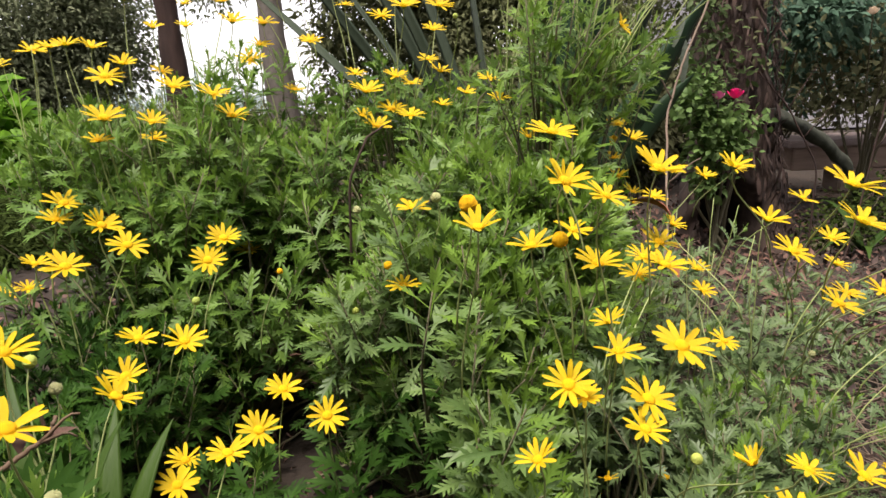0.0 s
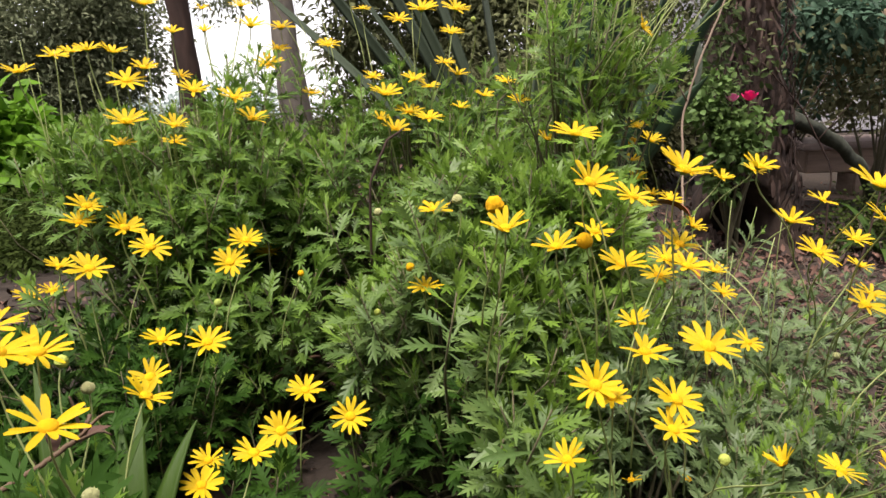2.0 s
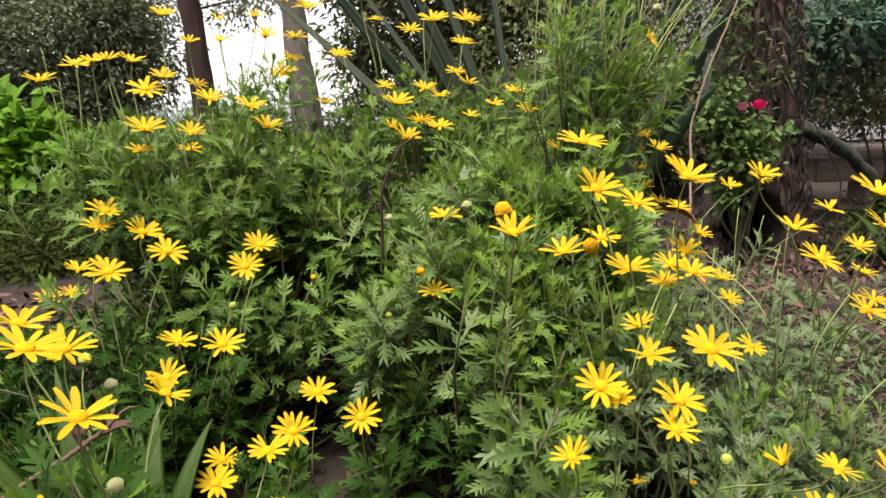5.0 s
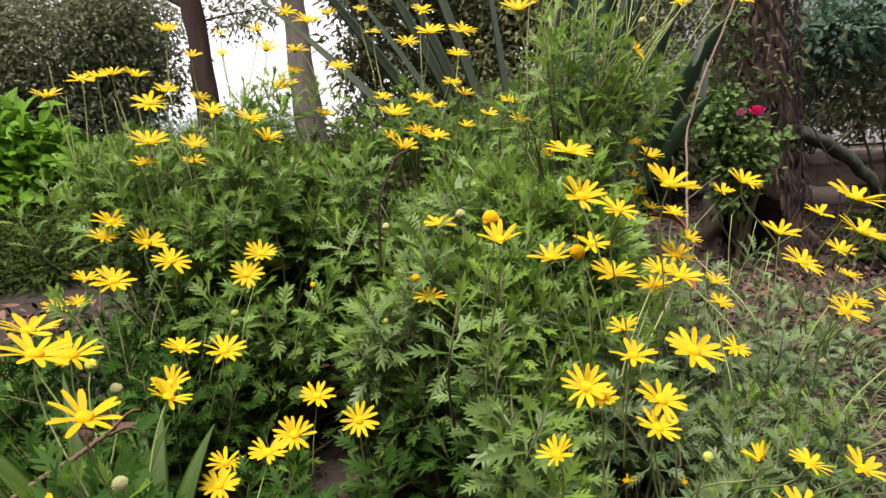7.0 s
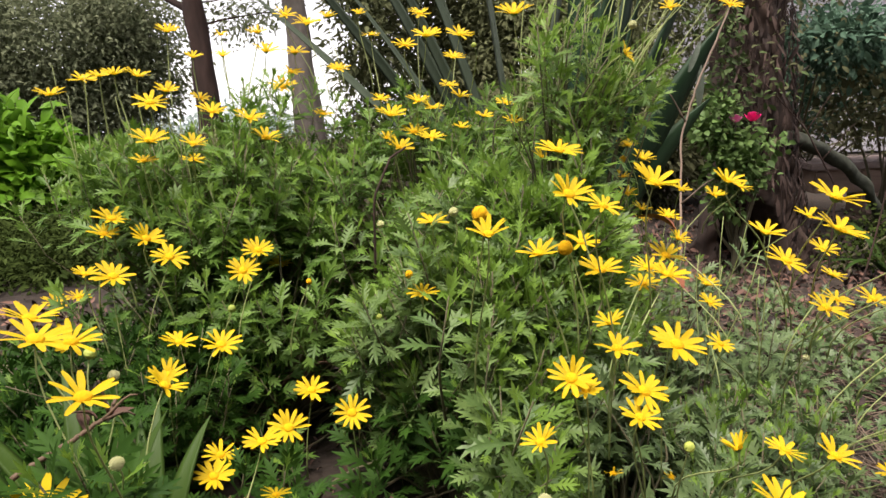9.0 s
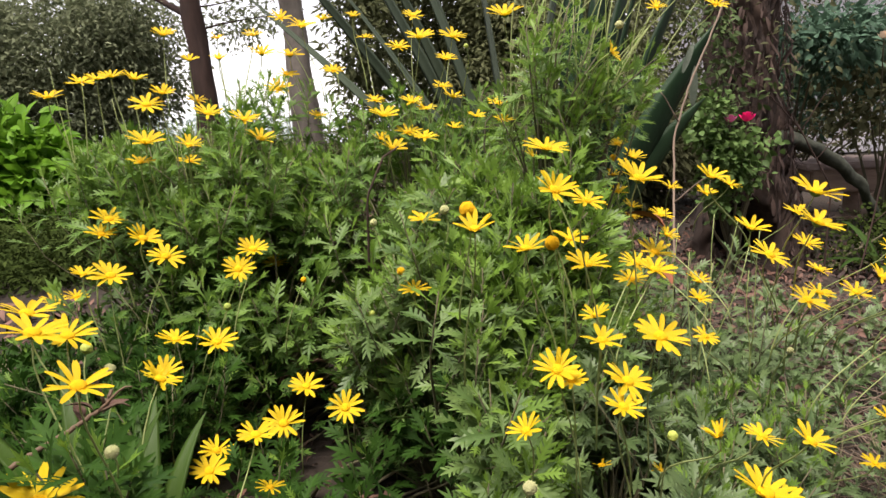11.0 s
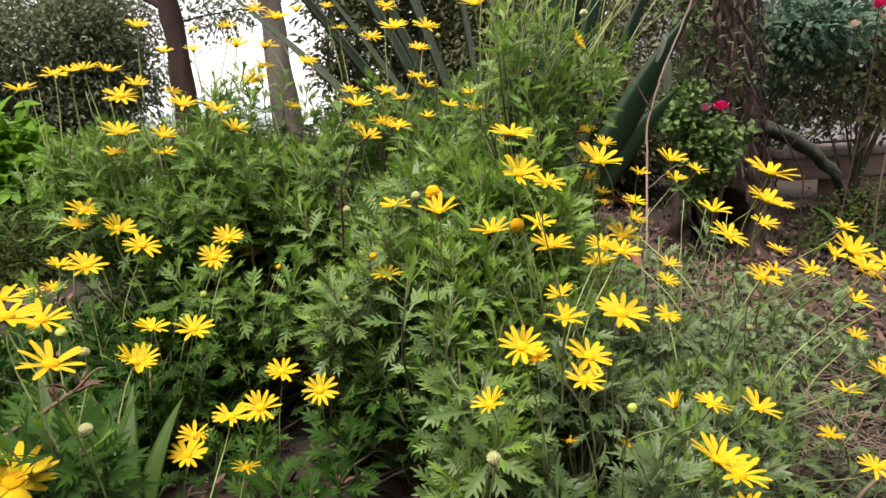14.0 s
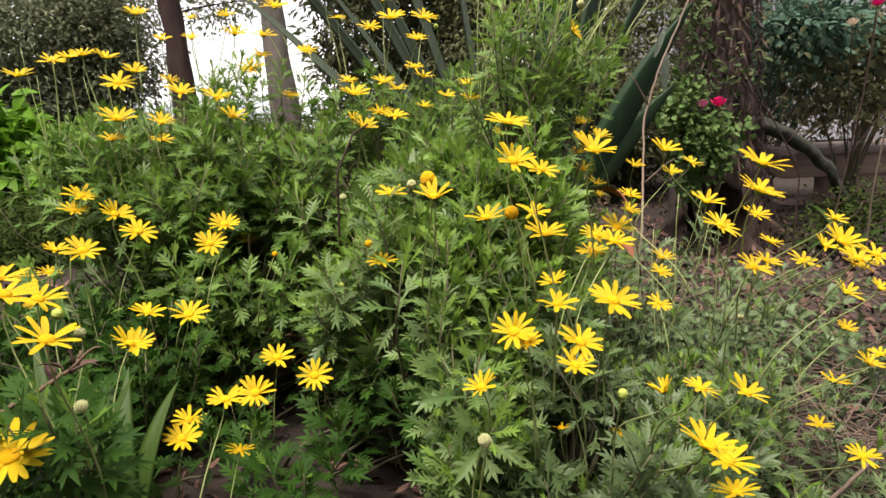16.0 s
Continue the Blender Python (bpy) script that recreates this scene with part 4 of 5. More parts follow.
# ---- strap-leaved clump by the near bush ----
def strap_clump(name, label, category, base, blades, mat, group="", twist=0.0):
    """Long flat arching leaves from one crown: (yaw degrees, length, width, rise, droop)."""
    thing = root(name, base, label, category, group)
    for yaw, length, width, rise, droop in blades:
        n = 12
        s = np.linspace(0, 1, n)
        a = radians(yaw)
        out = np.array([math.cos(a), math.sin(a), 0])
        ang = np.radians(rise) - np.radians(droop) * s**1.6
        step = length / (n - 1)
        P = np.array(base, float) + np.concatenate([[np.zeros(3)], np.cumsum(np.cos(ang)[1:, None] * out * step + np.sin(ang)[1:, None] * np.array([0, 0, 1]) * step, 0)])
        side = np.cross(out, (0, 0, 1))
        up = unit(np.cross(side, np.gradient(P, axis=0)))
        roll = radians(twist) * (1 + 0.35 * math.sin(yaw * 3.7 + rise))
        side, up = math.cos(roll) * side + math.sin(roll) * up, math.cos(roll) * up - math.sin(roll) * side
        half = width / 2 * np.clip(1.0 - (s - 0.35).clip(0) ** 2 * 2.3, 0.03, 1) * np.clip(0.55 + 1.6 * s, 0, 1)
        V, F = [], []
        for i in range(n):
            for j, (u, d) in enumerate(((-1, 0.16), (-0.5, 0.05), (0, 0), (0.5, 0.05), (1, 0.16), (0.5, -0.03), (0, -0.10), (-0.5, -0.03))):
                V.append(P[i] + side[i] * half[i] * u + up[i] * half[i] * d)
        for i in range(n - 1):
            for j in range(8):
                k = (j + 1) % 8
                p, q, r, t = i * 8 + j, i * 8 + k, (i + 1) * 8 + k, (i + 1) * 8 + j
                F += [(p, r, q), (p, t, r)]
        hang("leaf", mesh_of("leaf", V, F, mat), thing)
    return thing


gz = lambda x, y: float(ground_height(x, y))
strap_clump("lily_clump", "clump of broad green strap leaves", "lily", (-0.37, 0.66, gz(-0.37, 0.66)),
            [(200, 0.42, 0.030, 78, 60), (235, 0.40, 0.031, 72, 50), (160, 0.38, 0.027, 76, 70), (120, 0.33, 0.027, 78, 50), (220, 0.34, 0.028, 62, 80), (180, 0.38, 0.030, 60, 70)], STRAP)
strap_clump("lily_clump", "green strap leaves at the path's edge", "lily", (-0.36, 0.60, gz(-0.36, 0.60)),
            [(170, 0.40, 0.031, 70, 40), (185, 0.38, 0.030, 62, 40), (250, 0.36, 0.031, 74, 55), (150, 0.40, 0.028, 66, 50), (330, 0.27, 0.028, 70, 50), (60, 0.28, 0.030, 74, 30), (210, 0.30, 0.030, 55, 60)], STRAP)
strap_clump("lily_clump", "short dark green strap leaves under the daisies", "lily", (-0.315, 0.66, gz(-0.315, 0.66)),
            [(75, 0.25, 0.030, 72, 45), (100, 0.27, 0.032, 74, 45), (110, 0.26, 0.030, 70, 50), (290, 0.22, 0.030, 60, 60), (200, 0.25, 0.030, 70, 60), (255, 0.26, 0.030, 72, 50)], STRAP)

# ---- sword-leaved plant behind the daisies ----
strap_clump("sword_leaf_plant", "large plant of stiff grey-green sword leaves", "flax plant", (0.36, 2.55, gz(0.36, 2.55)),
            [(174, 1.60, 0.044, 55, 4), (180, 1.45, 0.042, 48, 6), (160, 1.55, 0.046, 64, 5), (146, 1.55, 0.046, 71, 5), (120, 1.5, 0.046, 79, 6),
             (194, 1.28, 0.042, 60, 8), (170, 1.4, 0.042, 74, 8), (40, 1.40, 0.050, 80, 8), (186, 1.4, 0.042, 68, 5)], SWORD, twist=68)
dark_flax = strap_clump("sword_leaf_plant", "dark sword-leaved plant beside the tree", "flax plant", (0.52, 2.35, gz(0.52, 2.35)),
            [(20, 1.15, 0.15, 68, 6), (45, 1.2, 0.15, 73, 6), (10, 0.98, 0.14, 60, 6), (80, 1.3, 0.14, 80, 6), (30, 1.15, 0.14, 84, 8), (70, 1.2, 0.15, 65, 5), (25, 1.1, 0.14, 76, 4), (15, 0.75, 0.12, 52, 10)], SWORD_DARK, twist=68)
for place, lean, long in (((0.90, 2.31, 0.47), (0.02, 0, 1), 0.13), ((0.86, 2.30, 0.58), (0.35, 0, 1), 0.10)):
    tip = frames(np.array([place]), np.array([lean]), np.array([(-0.3, -1, 0.1)]), np.array([long]))[0]
    hang("torn_tip", mesh_of("torn_tip", *plain_leaf(0.20, 0.1, 6, 0.2, 0.6), SWORD_PALE), dark_flax, Matrix(tip), label="pale mottled torn leaf tip")


# ---- trees ----
def trunk_mesh(points, radii, sides=18, rough=0.12, seed=0, hollow=None):
    """A trunk with ridged relief; hollow: (place, width, height, depth) of a cavity at its foot."""
    V, F = tube(points, radii, sides)
    big = float(np.max(radii))
    out = []
    for v in V:
        ridge = abs(noise.noise((v[0] * 26 + seed, v[1] * 26, v[2] * 7))) - 0.25
        v = v + np.array(noise.noise_vector((v[0] * 9 + seed, v[1] * 9, v[2] * 4))) * rough * big + ridge * rough * big * np.array([0.3, -1.0, 0])
        if hollow is not None:
            d = (v - np.array(hollow[0])) / (hollow[1], 1.0, hollow[2])
            if v[1] < hollow[0][1] + 0.15:
                v = v + (0, hollow[3] * math.exp(-((d[0] ** 2 + d[2] ** 2) ** 5)), 0)
        out.append(v)
    return np.array(out), F


def leaf_cloud(rng, blobs, per, size, shapes, clump=0.10, flat=0.35):
    """Leaves in clumps inside ellipsoids (x, y, z, rx, ry, rz, clumps)."""
    ms = []
    for x, y, z, rx, ry, rz, clumps in blobs:
        c = unit(rng.normal(size=(clumps, 3))) * rng.uniform(0.25, 1, (clumps, 1)) ** 0.45 * (rx, ry, rz) + (x, y, z)
        p = np.repeat(c, per, 0) + rng.normal(0, clump, (clumps * per, 3)) * (1, 1, 0.7)
        out = unit(p - np.repeat(c, per, 0))
        along = out + rng.normal(0, 0.5, p.shape) - (0, 0, 0.25)
        face = rng.normal(0, flat, p.shape) + (0, -0.25, 1)
        ms.append(frames(p, along, face, size * rng.uniform(0.6, 1.25, len(p))))
    return scatter(shapes, np.concatenate(ms), rng)


def tiny_leaf(width, fold, curl):
    """A small folded four-cornered leaf for distant foliage."""
    return np.array([(0, 0, 0), (-width / 2, 0.45, fold), (width / 2, 0.45, fold), (0, 1.0, -curl)]), np.array([(0, 3, 1), (0, 2, 3)])


SMALL = [tiny_leaf(0.36, 0.06, 0.12), tiny_leaf(0.46, 0.09, 0.2)]
OVAL = [plain_leaf(0.62, 0.2, 4, 0.2, 0.7), plain_leaf(0.70, 0.3, 4, 0.25, 0.7)]
POINTED = [plain_leaf(0.42, 0.3, 5), plain_leaf(0.50, 0.2, 5)]


def tree(label, base, top, radius, bark, limbs, blobs, per, size, leaf, shapes, seed, clump=0.12, fine=False, hollow=None, flat=0.35):
    rng = np.random.default_rng(seed)
    base = np.array([base[0], base[1], gz(*base[:2]) - 0.05])
    thing = root("tree", base, label, "tree")
    top = np.array(top, float)
    n = 150 if fine else 40
    pts = bezier(base, base + (top - base) * (0.2, 0.2, 0.33), base + (top - base) * (0.75, 0.75, 0.66), top, n)
    flare = radius * (1 + (1.0 if fine else 0.7) * np.exp(-np.linspace(0, 26, n) / 2.0)) * np.linspace(1, 0.7, n)
    hang("trunk", mesh_of("trunk", *trunk_mesh(pts, flare, 64 if fine else 22, 0.22 if fine else 0.12, seed, hollow), bark), thing)
    for t, end, r in limbs:
        p = pts[int(t * (n - 1))]
        end = np.array(end, float)
        mid = (p + end) / 2 + rng.normal(0, 0.06, 3)
        hang("limb", mesh_of("limb", *trunk_mesh(bezier(p, p + (mid - p) * 0.7, mid, end, 12), np.linspace(r, r * 0.4, 12), 9, 0.15, seed), bark), thing)
    if blobs:
        hang("crown", mesh_of("crown", *leaf_cloud(rng, blobs, per, size, shapes, clump, flat), leaf), thing, kind="stuff", label="dense small leaves with gaps")
    return thing


tree("dark-barked tree with drooping dark green crown", (-1.70, 5.62), (-1.94, 5.9, 3.6), 0.088, BARK_DARK,
     [(0.55, (-3.3, 6.3, 2.6), 0.05), (0.45, (-2.9, 5.6, 2.2), 0.04), (0.7, (-1.2, 6.1, 3.3), 0.04), (0.35, (-2.7, 6.4, 1.6), 0.03), (0.33, (-1.15, 6.0, 1.20), 0.009), (0.36, (-1.3, 5.7, 1.32), 0.008)],
     [(-3.3, 6.4, 0.95, 1.05, 0.7, 0.6, 190), (-2.55, 6.3, 1.0, 0.36, 0.4, 0.6, 60), (-3.9, 6.0, 0.8, 0.7, 0.6, 0.7, 100), (-2.6, 6.2, 2.4, 1.4, 0.8, 0.5, 26), (-1.45, 6.1, 1.18, 0.45, 0.25, 0.07, 6), (-3.05, 6.2, 0.45, 0.55, 0.4, 0.36, 70)], 120, 0.058, OLIVE, SMALL, 31, 0.14, flat=0.75)
tree("slim grey-barked tree beside the flower bed", (-0.72, 4.42), (-0.98, 4.85, 3.4), 0.080, BARK_GREY,
     [(0.6, (-0.2, 5.0, 2.9), 0.035), (0.7, (-1.5, 5.0, 3.2), 0.035)],
     [(-0.42, 5.2, 0.95, 0.16, 0.3, 0.55, 70), (-0.2, 5.3, 1.5, 0.5, 0.3, 0.3, 60), (-0.9, 4.9, 3.2, 0.9, 0.8, 0.5, 70)], 40, 0.07, NEEDLE, SMALL, 32, 0.09)
old_tree = tree("stout old tree with flaking brown bark", (1.43, 2.98), (1.39, 3.5, 2.7), 0.150, BARK_BROWN,
     [(0.6, (2.4, 3.9, 2.2), 0.06), (0.7, (0.8, 3.6, 2.4), 0.06)],
     [(1.6, 3.9, 2.5, 1.2, 0.9, 0.5, 40), (1.50, 2.84, 0.8, 0.2, 0.04, 0.2, 4)], 34, 0.03, DULLLEAF, POINTED, 33, 0.10, True, ((1.345, 2.77, -0.13), 0.10, 0.15, 0.40))


def bark_strips():
    rng = np.random.default_rng(35)
    n = 1700
    z = rng.uniform(-0.25, 1.3, n)
    t = z / 2.8
    cx, cy = 1.43 - 0.04 * t, 2.98 + 0.52 * np.clip(t, 0, 1) ** 1.3
    a = rng.uniform(math.pi, 2 * math.pi, n)
    r = 0.150 * (1.0 + 1.0 * np.exp(-(z + 0.32) / 0.23)) + rng.uniform(-0.016, 0.006, n)
    out = np.stack([np.cos(a), np.sin(a), np.zeros(n)], 1)
    p = np.stack([cx, cy, z], 1) + out * r[:, None]
    clear = ~((abs(p[:, 0] - 1.345) < 0.11) & (p[:, 2] < 0.05))
    p, out, n = p[clear], out[clear], int(clear.sum())
    along = np.stack([rng.normal(0, 0.22, n), rng.normal(0, 0.12, n), np.where(rng.uniform(size=n) < 0.5, 1.0, -1.0)], 1)
    return scatter([plain_leaf(0.26, 0.2, 5, 0.4, 0.3), plain_leaf(0.14, -0.2, 5, -0.3, 0.3)], frames(p, along, out + rng.normal(0, 0.18, (n, 3)), rng.uniform(0.015, 0.075, n)), rng)


hang("bark", mesh_of("bark", *bark_strips(), BARK_FLAKE), old_tree, label="loose flaking strips of brown bark", kind="stuff")
hang("limb", mesh_of("limb", *trunk_mesh(bezier((1.50, 2.94, 0.30), (1.68, 2.96, 0.25), (2.02, 3.08, 0.14), (2.16, 3.16, -0.34), 30), np.linspace(0.036, 0.020, 30), 14, 0.55, 37), BARK_GREEN), old_tree, label="low grey-green limb leaning to the ground")
hang("climbing_leaves", mesh_of("climbing_leaves", *leaf_cloud(np.random.default_rng(36), [(1.22, 2.82, 0.55, 0.09, 0.04, 0.24, 26), (1.40, 2.82, 0.55, 0.1, 0.03, 0.2, 3), (1.17, 2.8, 0.78, 0.1, 0.04, 0.12, 12)], 12, 0.034, POINTED, 0.035, 0.7), IVY), old_tree, label="small leaves climbing the bark", kind="stuff")


# ---- shrubs round the bed ----
def shrub(label, base, blobs, per, size, leaf, shapes, seed, stems=7, clump=0.07, name="shrub", category="shrub", bark=WOODY, flat=0.35):
    rng = np.random.default_rng(seed)
    base = np.array([base[0], base[1], gz(*base[:2]) - 0.02])
    thing = root(name, base, label, category)
    for k in range(stems):
        x, y, z, rx, ry, rz, _ = blobs[k % len(blobs)]
        end = np.array([x, y, z]) + rng.uniform(-0.7, 0.7, 3) * (rx, ry, rz)
        hang("stem", mesh_of("stem", *tube(bezier(base + rng.normal(0, 0.03, 3) * (1, 1, 0), base + (end - base) * (0.1, 0.1, 0.5), end - (0, 0, 0.1), end, 9), np.linspace(0.009, 0.003, 9), 6), bark), thing)
    hang("foliage", mesh_of("foliage", *leaf_cloud(rng, blobs, per, size, shapes, clump, flat), leaf), thing, kind="stuff")
    return thing


shrub("fresh bright green broad-leaved shrub", (-1.85, 3.1), [(-1.80, 3.12, 0.33, 0.15, 0.14, 0.15, 80), (-1.70, 3.02, 0.16, 0.15, 0.14, 0.18, 120), (-2.1, 3.2, 0.26, 0.28, 0.2, 0.28, 150)], 15, 0.10, BRIGHT, POINTED, 41, 7, 0.06, flat=0.6)
shrub("dark green low ground cover", (-1.75, 3.1), [(-1.95, 3.0, 0.0, 0.62, 0.5, 0.14, 220), (-1.3, 3.4, 0.02, 0.6, 0.4, 0.16, 160), (-1.2, 2.7, -0.02, 0.3, 0.25, 0.10, 60), (-1.7, 2.62, 0.05, 0.55, 0.32, 0.10, 260), (-1.9, 3.6, 0.05, 0.7, 0.3, 0.14, 200), (-1.4, 2.25, 0.05, 0.5, 0.30, 0.07, 300), (-1.1, 2.4, 0.04, 0.4, 0.35, 0.09, 220)], 40, 0.028, COVER, SMALL, 42, 5, 0.05, "ground_cover", "ground cover")
rose_bush = shrub("small-leaved rose bush with two pink-red blooms", (1.24, 2.76), [(1.20, 2.70, 0.22, 0.10, 0.05, 0.12, 38), (1.15, 2.72, 0.08, 0.05, 0.04, 0.08, 7), (1.13, 2.74, 0.40, 0.05, 0.05, 0.14, 18), (1.33, 2.68, 0.32, 0.04, 0.02, 0.04, 3)], 22, 0.032, ROSELEAF, OVAL, 43, 8, 0.032, "rose_bush", "rose bush", flat=0.6)
shrub("blue-green feathery shrub in the shade", (2.2, 4.2), [(2.15, 4.2, 0.40, 0.22, 0.25, 0.24, 44), (1.92, 3.35, 0.70, 0.26, 0.15, 0.09, 60), (2.35, 3.9, 0.66, 0.34, 0.25, 0.16, 60), (2.7, 4.0, 0.55, 0.3, 0.3, 0.3, 40)], 26, 0.052, BLUELEAF, POINTED, 44, 8, 0.075, flat=0.8)
rose_two = shrub("tall straggling rose bush with dull leaves", (2.45, 3.7), [(2.4, 3.6, 0.45, 0.45, 0.25, 0.30, 52), (2.8, 3.7, 0.8, 0.35, 0.3, 0.3, 26)], 20, 0.048, DULLLEAF, OVAL, 45, 12, 0.08, "rose_bush", "rose bush", flat=0.7)
shrub("dark thicket of leafy branches behind the bed", (1.0, 5.4), [(0.9, 5.5, 0.6, 0.9, 0.5, 0.8, 480), (0.2, 5.7, 0.8, 0.5, 0.4, 0.9, 200), (1.7, 6.0, 1.2, 0.8, 0.5, 0.7, 160)], 60, 0.06, NEEDLE, SMALL, 46, 9, 0.12, "thicket", "shrub")
shrub("dark shrubs between the sword leaves and the old tree", (1.0, 4.3), [(1.05, 4.3, 0.1, 0.45, 0.25, 0.42, 300), (0.5, 4.2, 0.1, 0.35, 0.25, 0.4, 110), (1.9, 4.6, 0.15, 0.35, 0.25, 0.3, 70)], 60, 0.065, DULLLEAF, SMALL, 51, 7, 0.09, "thicket", "shrub")
shrub("shadowy thicket beyond the old tree", (3.0, 6.2), [(3.2, 6.4, 0.3, 1.3, 0.5, 0.55, 130), (4.2, 5.2, 0.5, 0.8, 0.6, 0.9, 120), (2.5, 6.2, 1.5, 1.4, 0.6, 0.5, 60)], 60, 0.06, DULLLEAF, SMALL, 47, 9, 0.13, "thicket", "shrub")
shrub("dim olive shrubs under the dark tree", (-2.0, 5.3), [(-2.15, 5.3, 0.0, 0.42, 0.3, 0.24, 130), (-1.5, 5.2, 0.08, 0.4, 0.25, 0.24, 110), (-0.9, 5.3, 0.05, 0.35, 0.25, 0.24, 90), (-0.3, 5.2, 0.2, 0.3, 0.25, 0.4, 120)], 40, 0.045, NEEDLE, SMALL, 49, 8, 0.07)
shrub("bushes beyond the trees with haze painted into their colour", (-3.0, 12.5), [(-2.55, 8.6, 0.0, 0.55, 0.4, 0.34, 130), (-1.9, 8.8, -0.1, 0.5, 0.4, 0.30, 80), (-3.5, 8.6, 0.1, 0.45, 0.3, 0.36, 110)], 30, 0.07, FARLEAF, SMALL, 48, 6, 0.10, "distant_bushes", "bushes")


def rose(bush, at, size, mat, label):
    """A small double rose bloom on its stem."""
    rng = np.random.default_rng(int(1000 * at[0]))
    ms = []
    for ring, (count, lean, r) in enumerate(((5, 75, 0.28), (5, 55, 0.22), (4, 35, 0.14), (3, 15, 0.06))):
        for k in range(count):
            t = 2 * math.pi * k / count + ring * 0.6
            out = np.array([math.cos(t), math.sin(t), 0])
            e = radians(lean)
            ms.append(frames(np.array([np.array(at) + out * r * size * 0.5]), np.array([math.sin(e) * out + math.cos(e) * np.array([0, 0, 1])]), np.array([math.sin(e) * np.array([0, 0, 1]) - math.cos(e) * out]), np.array([size * 0.62]))[0])
    bloom = hang("bloom", mesh_of("bloom", *scatter([plain_leaf(0.85, -0.5, 5, 0.35, 0.5)], ms, rng), mat), bush, label=label)
    foot = np.array(bush.location) + (0, 0, 0.05)
    hang("stem", mesh_of("stem", *tube(bezier(at, np.array(at) - (0, 0, 0.08), foot + (0, 0, 0.15), foot, 8), 0.003, 5), WOODY), bush)


shrub("low dark undergrowth round the old tree", (1.75, 2.85), [(1.78, 2.85, -0.20, 0.2, 0.10, 0.07, 16), (2.08, 3.0, -0.14, 0.18, 0.12, 0.12, 36)], 30, 0.020, COVER, OVAL, 50, 8, 0.05)
strap_clump("lily_clump", "arching dark green strap leaves near the tree", "lily", (1.86, 2.72, gz(1.86, 2.72)),
            [(170, 0.30, 0.04, 40, 80), (200, 0.28, 0.04, 50, 90), (20, 0.32, 0.04, 45, 80), (300, 0.26, 0.035, 50, 90), (100, 0.34, 0.04, 60, 60), (240, 0.27, 0.035, 40, 70)], STRAP)
rose(rose_bush, (1.242, 2.660, 0.387), 0.050, ROSE, "pink-red rose")
rose(rose_bush, (1.177, 2.660, 0.386), 0.040, ROSE_PALE, "fading mauve-pink rose")
rose(rose_two, (2.071, 3.016, 0.759), 0.05, ROSE, "red rose")
rose(rose_two, (1.959, 3.000, 0.681), 0.042, CREAM, "cream rosebud")


# ---- sleeper wall and house behind on the right ----
def box(x0, x1, y0, y1, z0, z1, bevel=0.01):
    bm = bmesh.new()
    bmesh.ops.create_cube(bm, size=1.0, matrix=Matrix.Translation(((x0 + x1) / 2, (y0 + y1) / 2, (z0 + z1) / 2)) @ Matrix.Diagonal((x1 - x0, y1 - y0, z1 - z0, 1)))
    bmesh.ops.bevel(bm, geom=bm.edges[:], offset=bevel, segments=2, affect="EDGES")
    bmesh.ops.triangulate(bm, faces=bm.faces[:])
    V, F = np.array([v.co[:] for v in bm.verts]), np.array([[v.index for v in f.verts] for f in bm.faces])
    bm.free()
    return V, F


wall = root("retaining_wall", (3.4, 4.1, gz(3.4, 4.1)), "low wall of weathered brown timber sleepers with pale coping", "retaining wall")
for k, z in enumerate((-0.44, -0.295, -0.15)):
    for x in (2.25 + 0.3 * (k % 2), 3.45 + 0.3 * (k % 2), 4.65 + 0.3 * (k % 2)):
        hang("sleeper", mesh_of("sleeper", *box(x, x + 1.19, 4.02, 4.20, z, z + 0.14, 0.012), TIMBER, False), wall)
for x in (2.2, 3.0, 3.8, 4.6, 5.4):
    hang("coping", mesh_of("coping", *box(x, x + 0.79, 3.98, 4.30, -0.008, 0.03, 0.008), STONE, False), wall, label="pale flat coping stone")
post = root("white_post", (3.51, 5.1, -0.3), "white painted timber post behind the wall", "post")
hang("shaft", mesh_of("shaft", *box(3.48, 3.54, 5.07, 5.13, -0.42, 1.6, 0.004), WHITEPOST, False), post)
house = root("house", (5.0, 9.0, gz(5, 9)), "pale rendered house glimpsed through the leaves", "house")
hang("wall", mesh_of("wall", *box(2.6, 9.0, 8.8, 9.1, -0.5, 2.6, 0.01), RENDER, False), house)
hang("roof", mesh_of("roof", *box(2.3, 9.3, 8.3, 9.6, 2.6, 2.8, 0.02), ROOF, False), house)

# ---- unseen wall added behind the camera to block low front light ----
light_block_wall = new("wall_south", mesh_of("wall_south", *box(-9, 9, -2.8, -2.5, -0.6, 2.8, 0.01), RENDER_DARK, False))
tagged(light_block_wall, "unseen plain dark wall added to block light from behind the path", "wall", kind="structure")

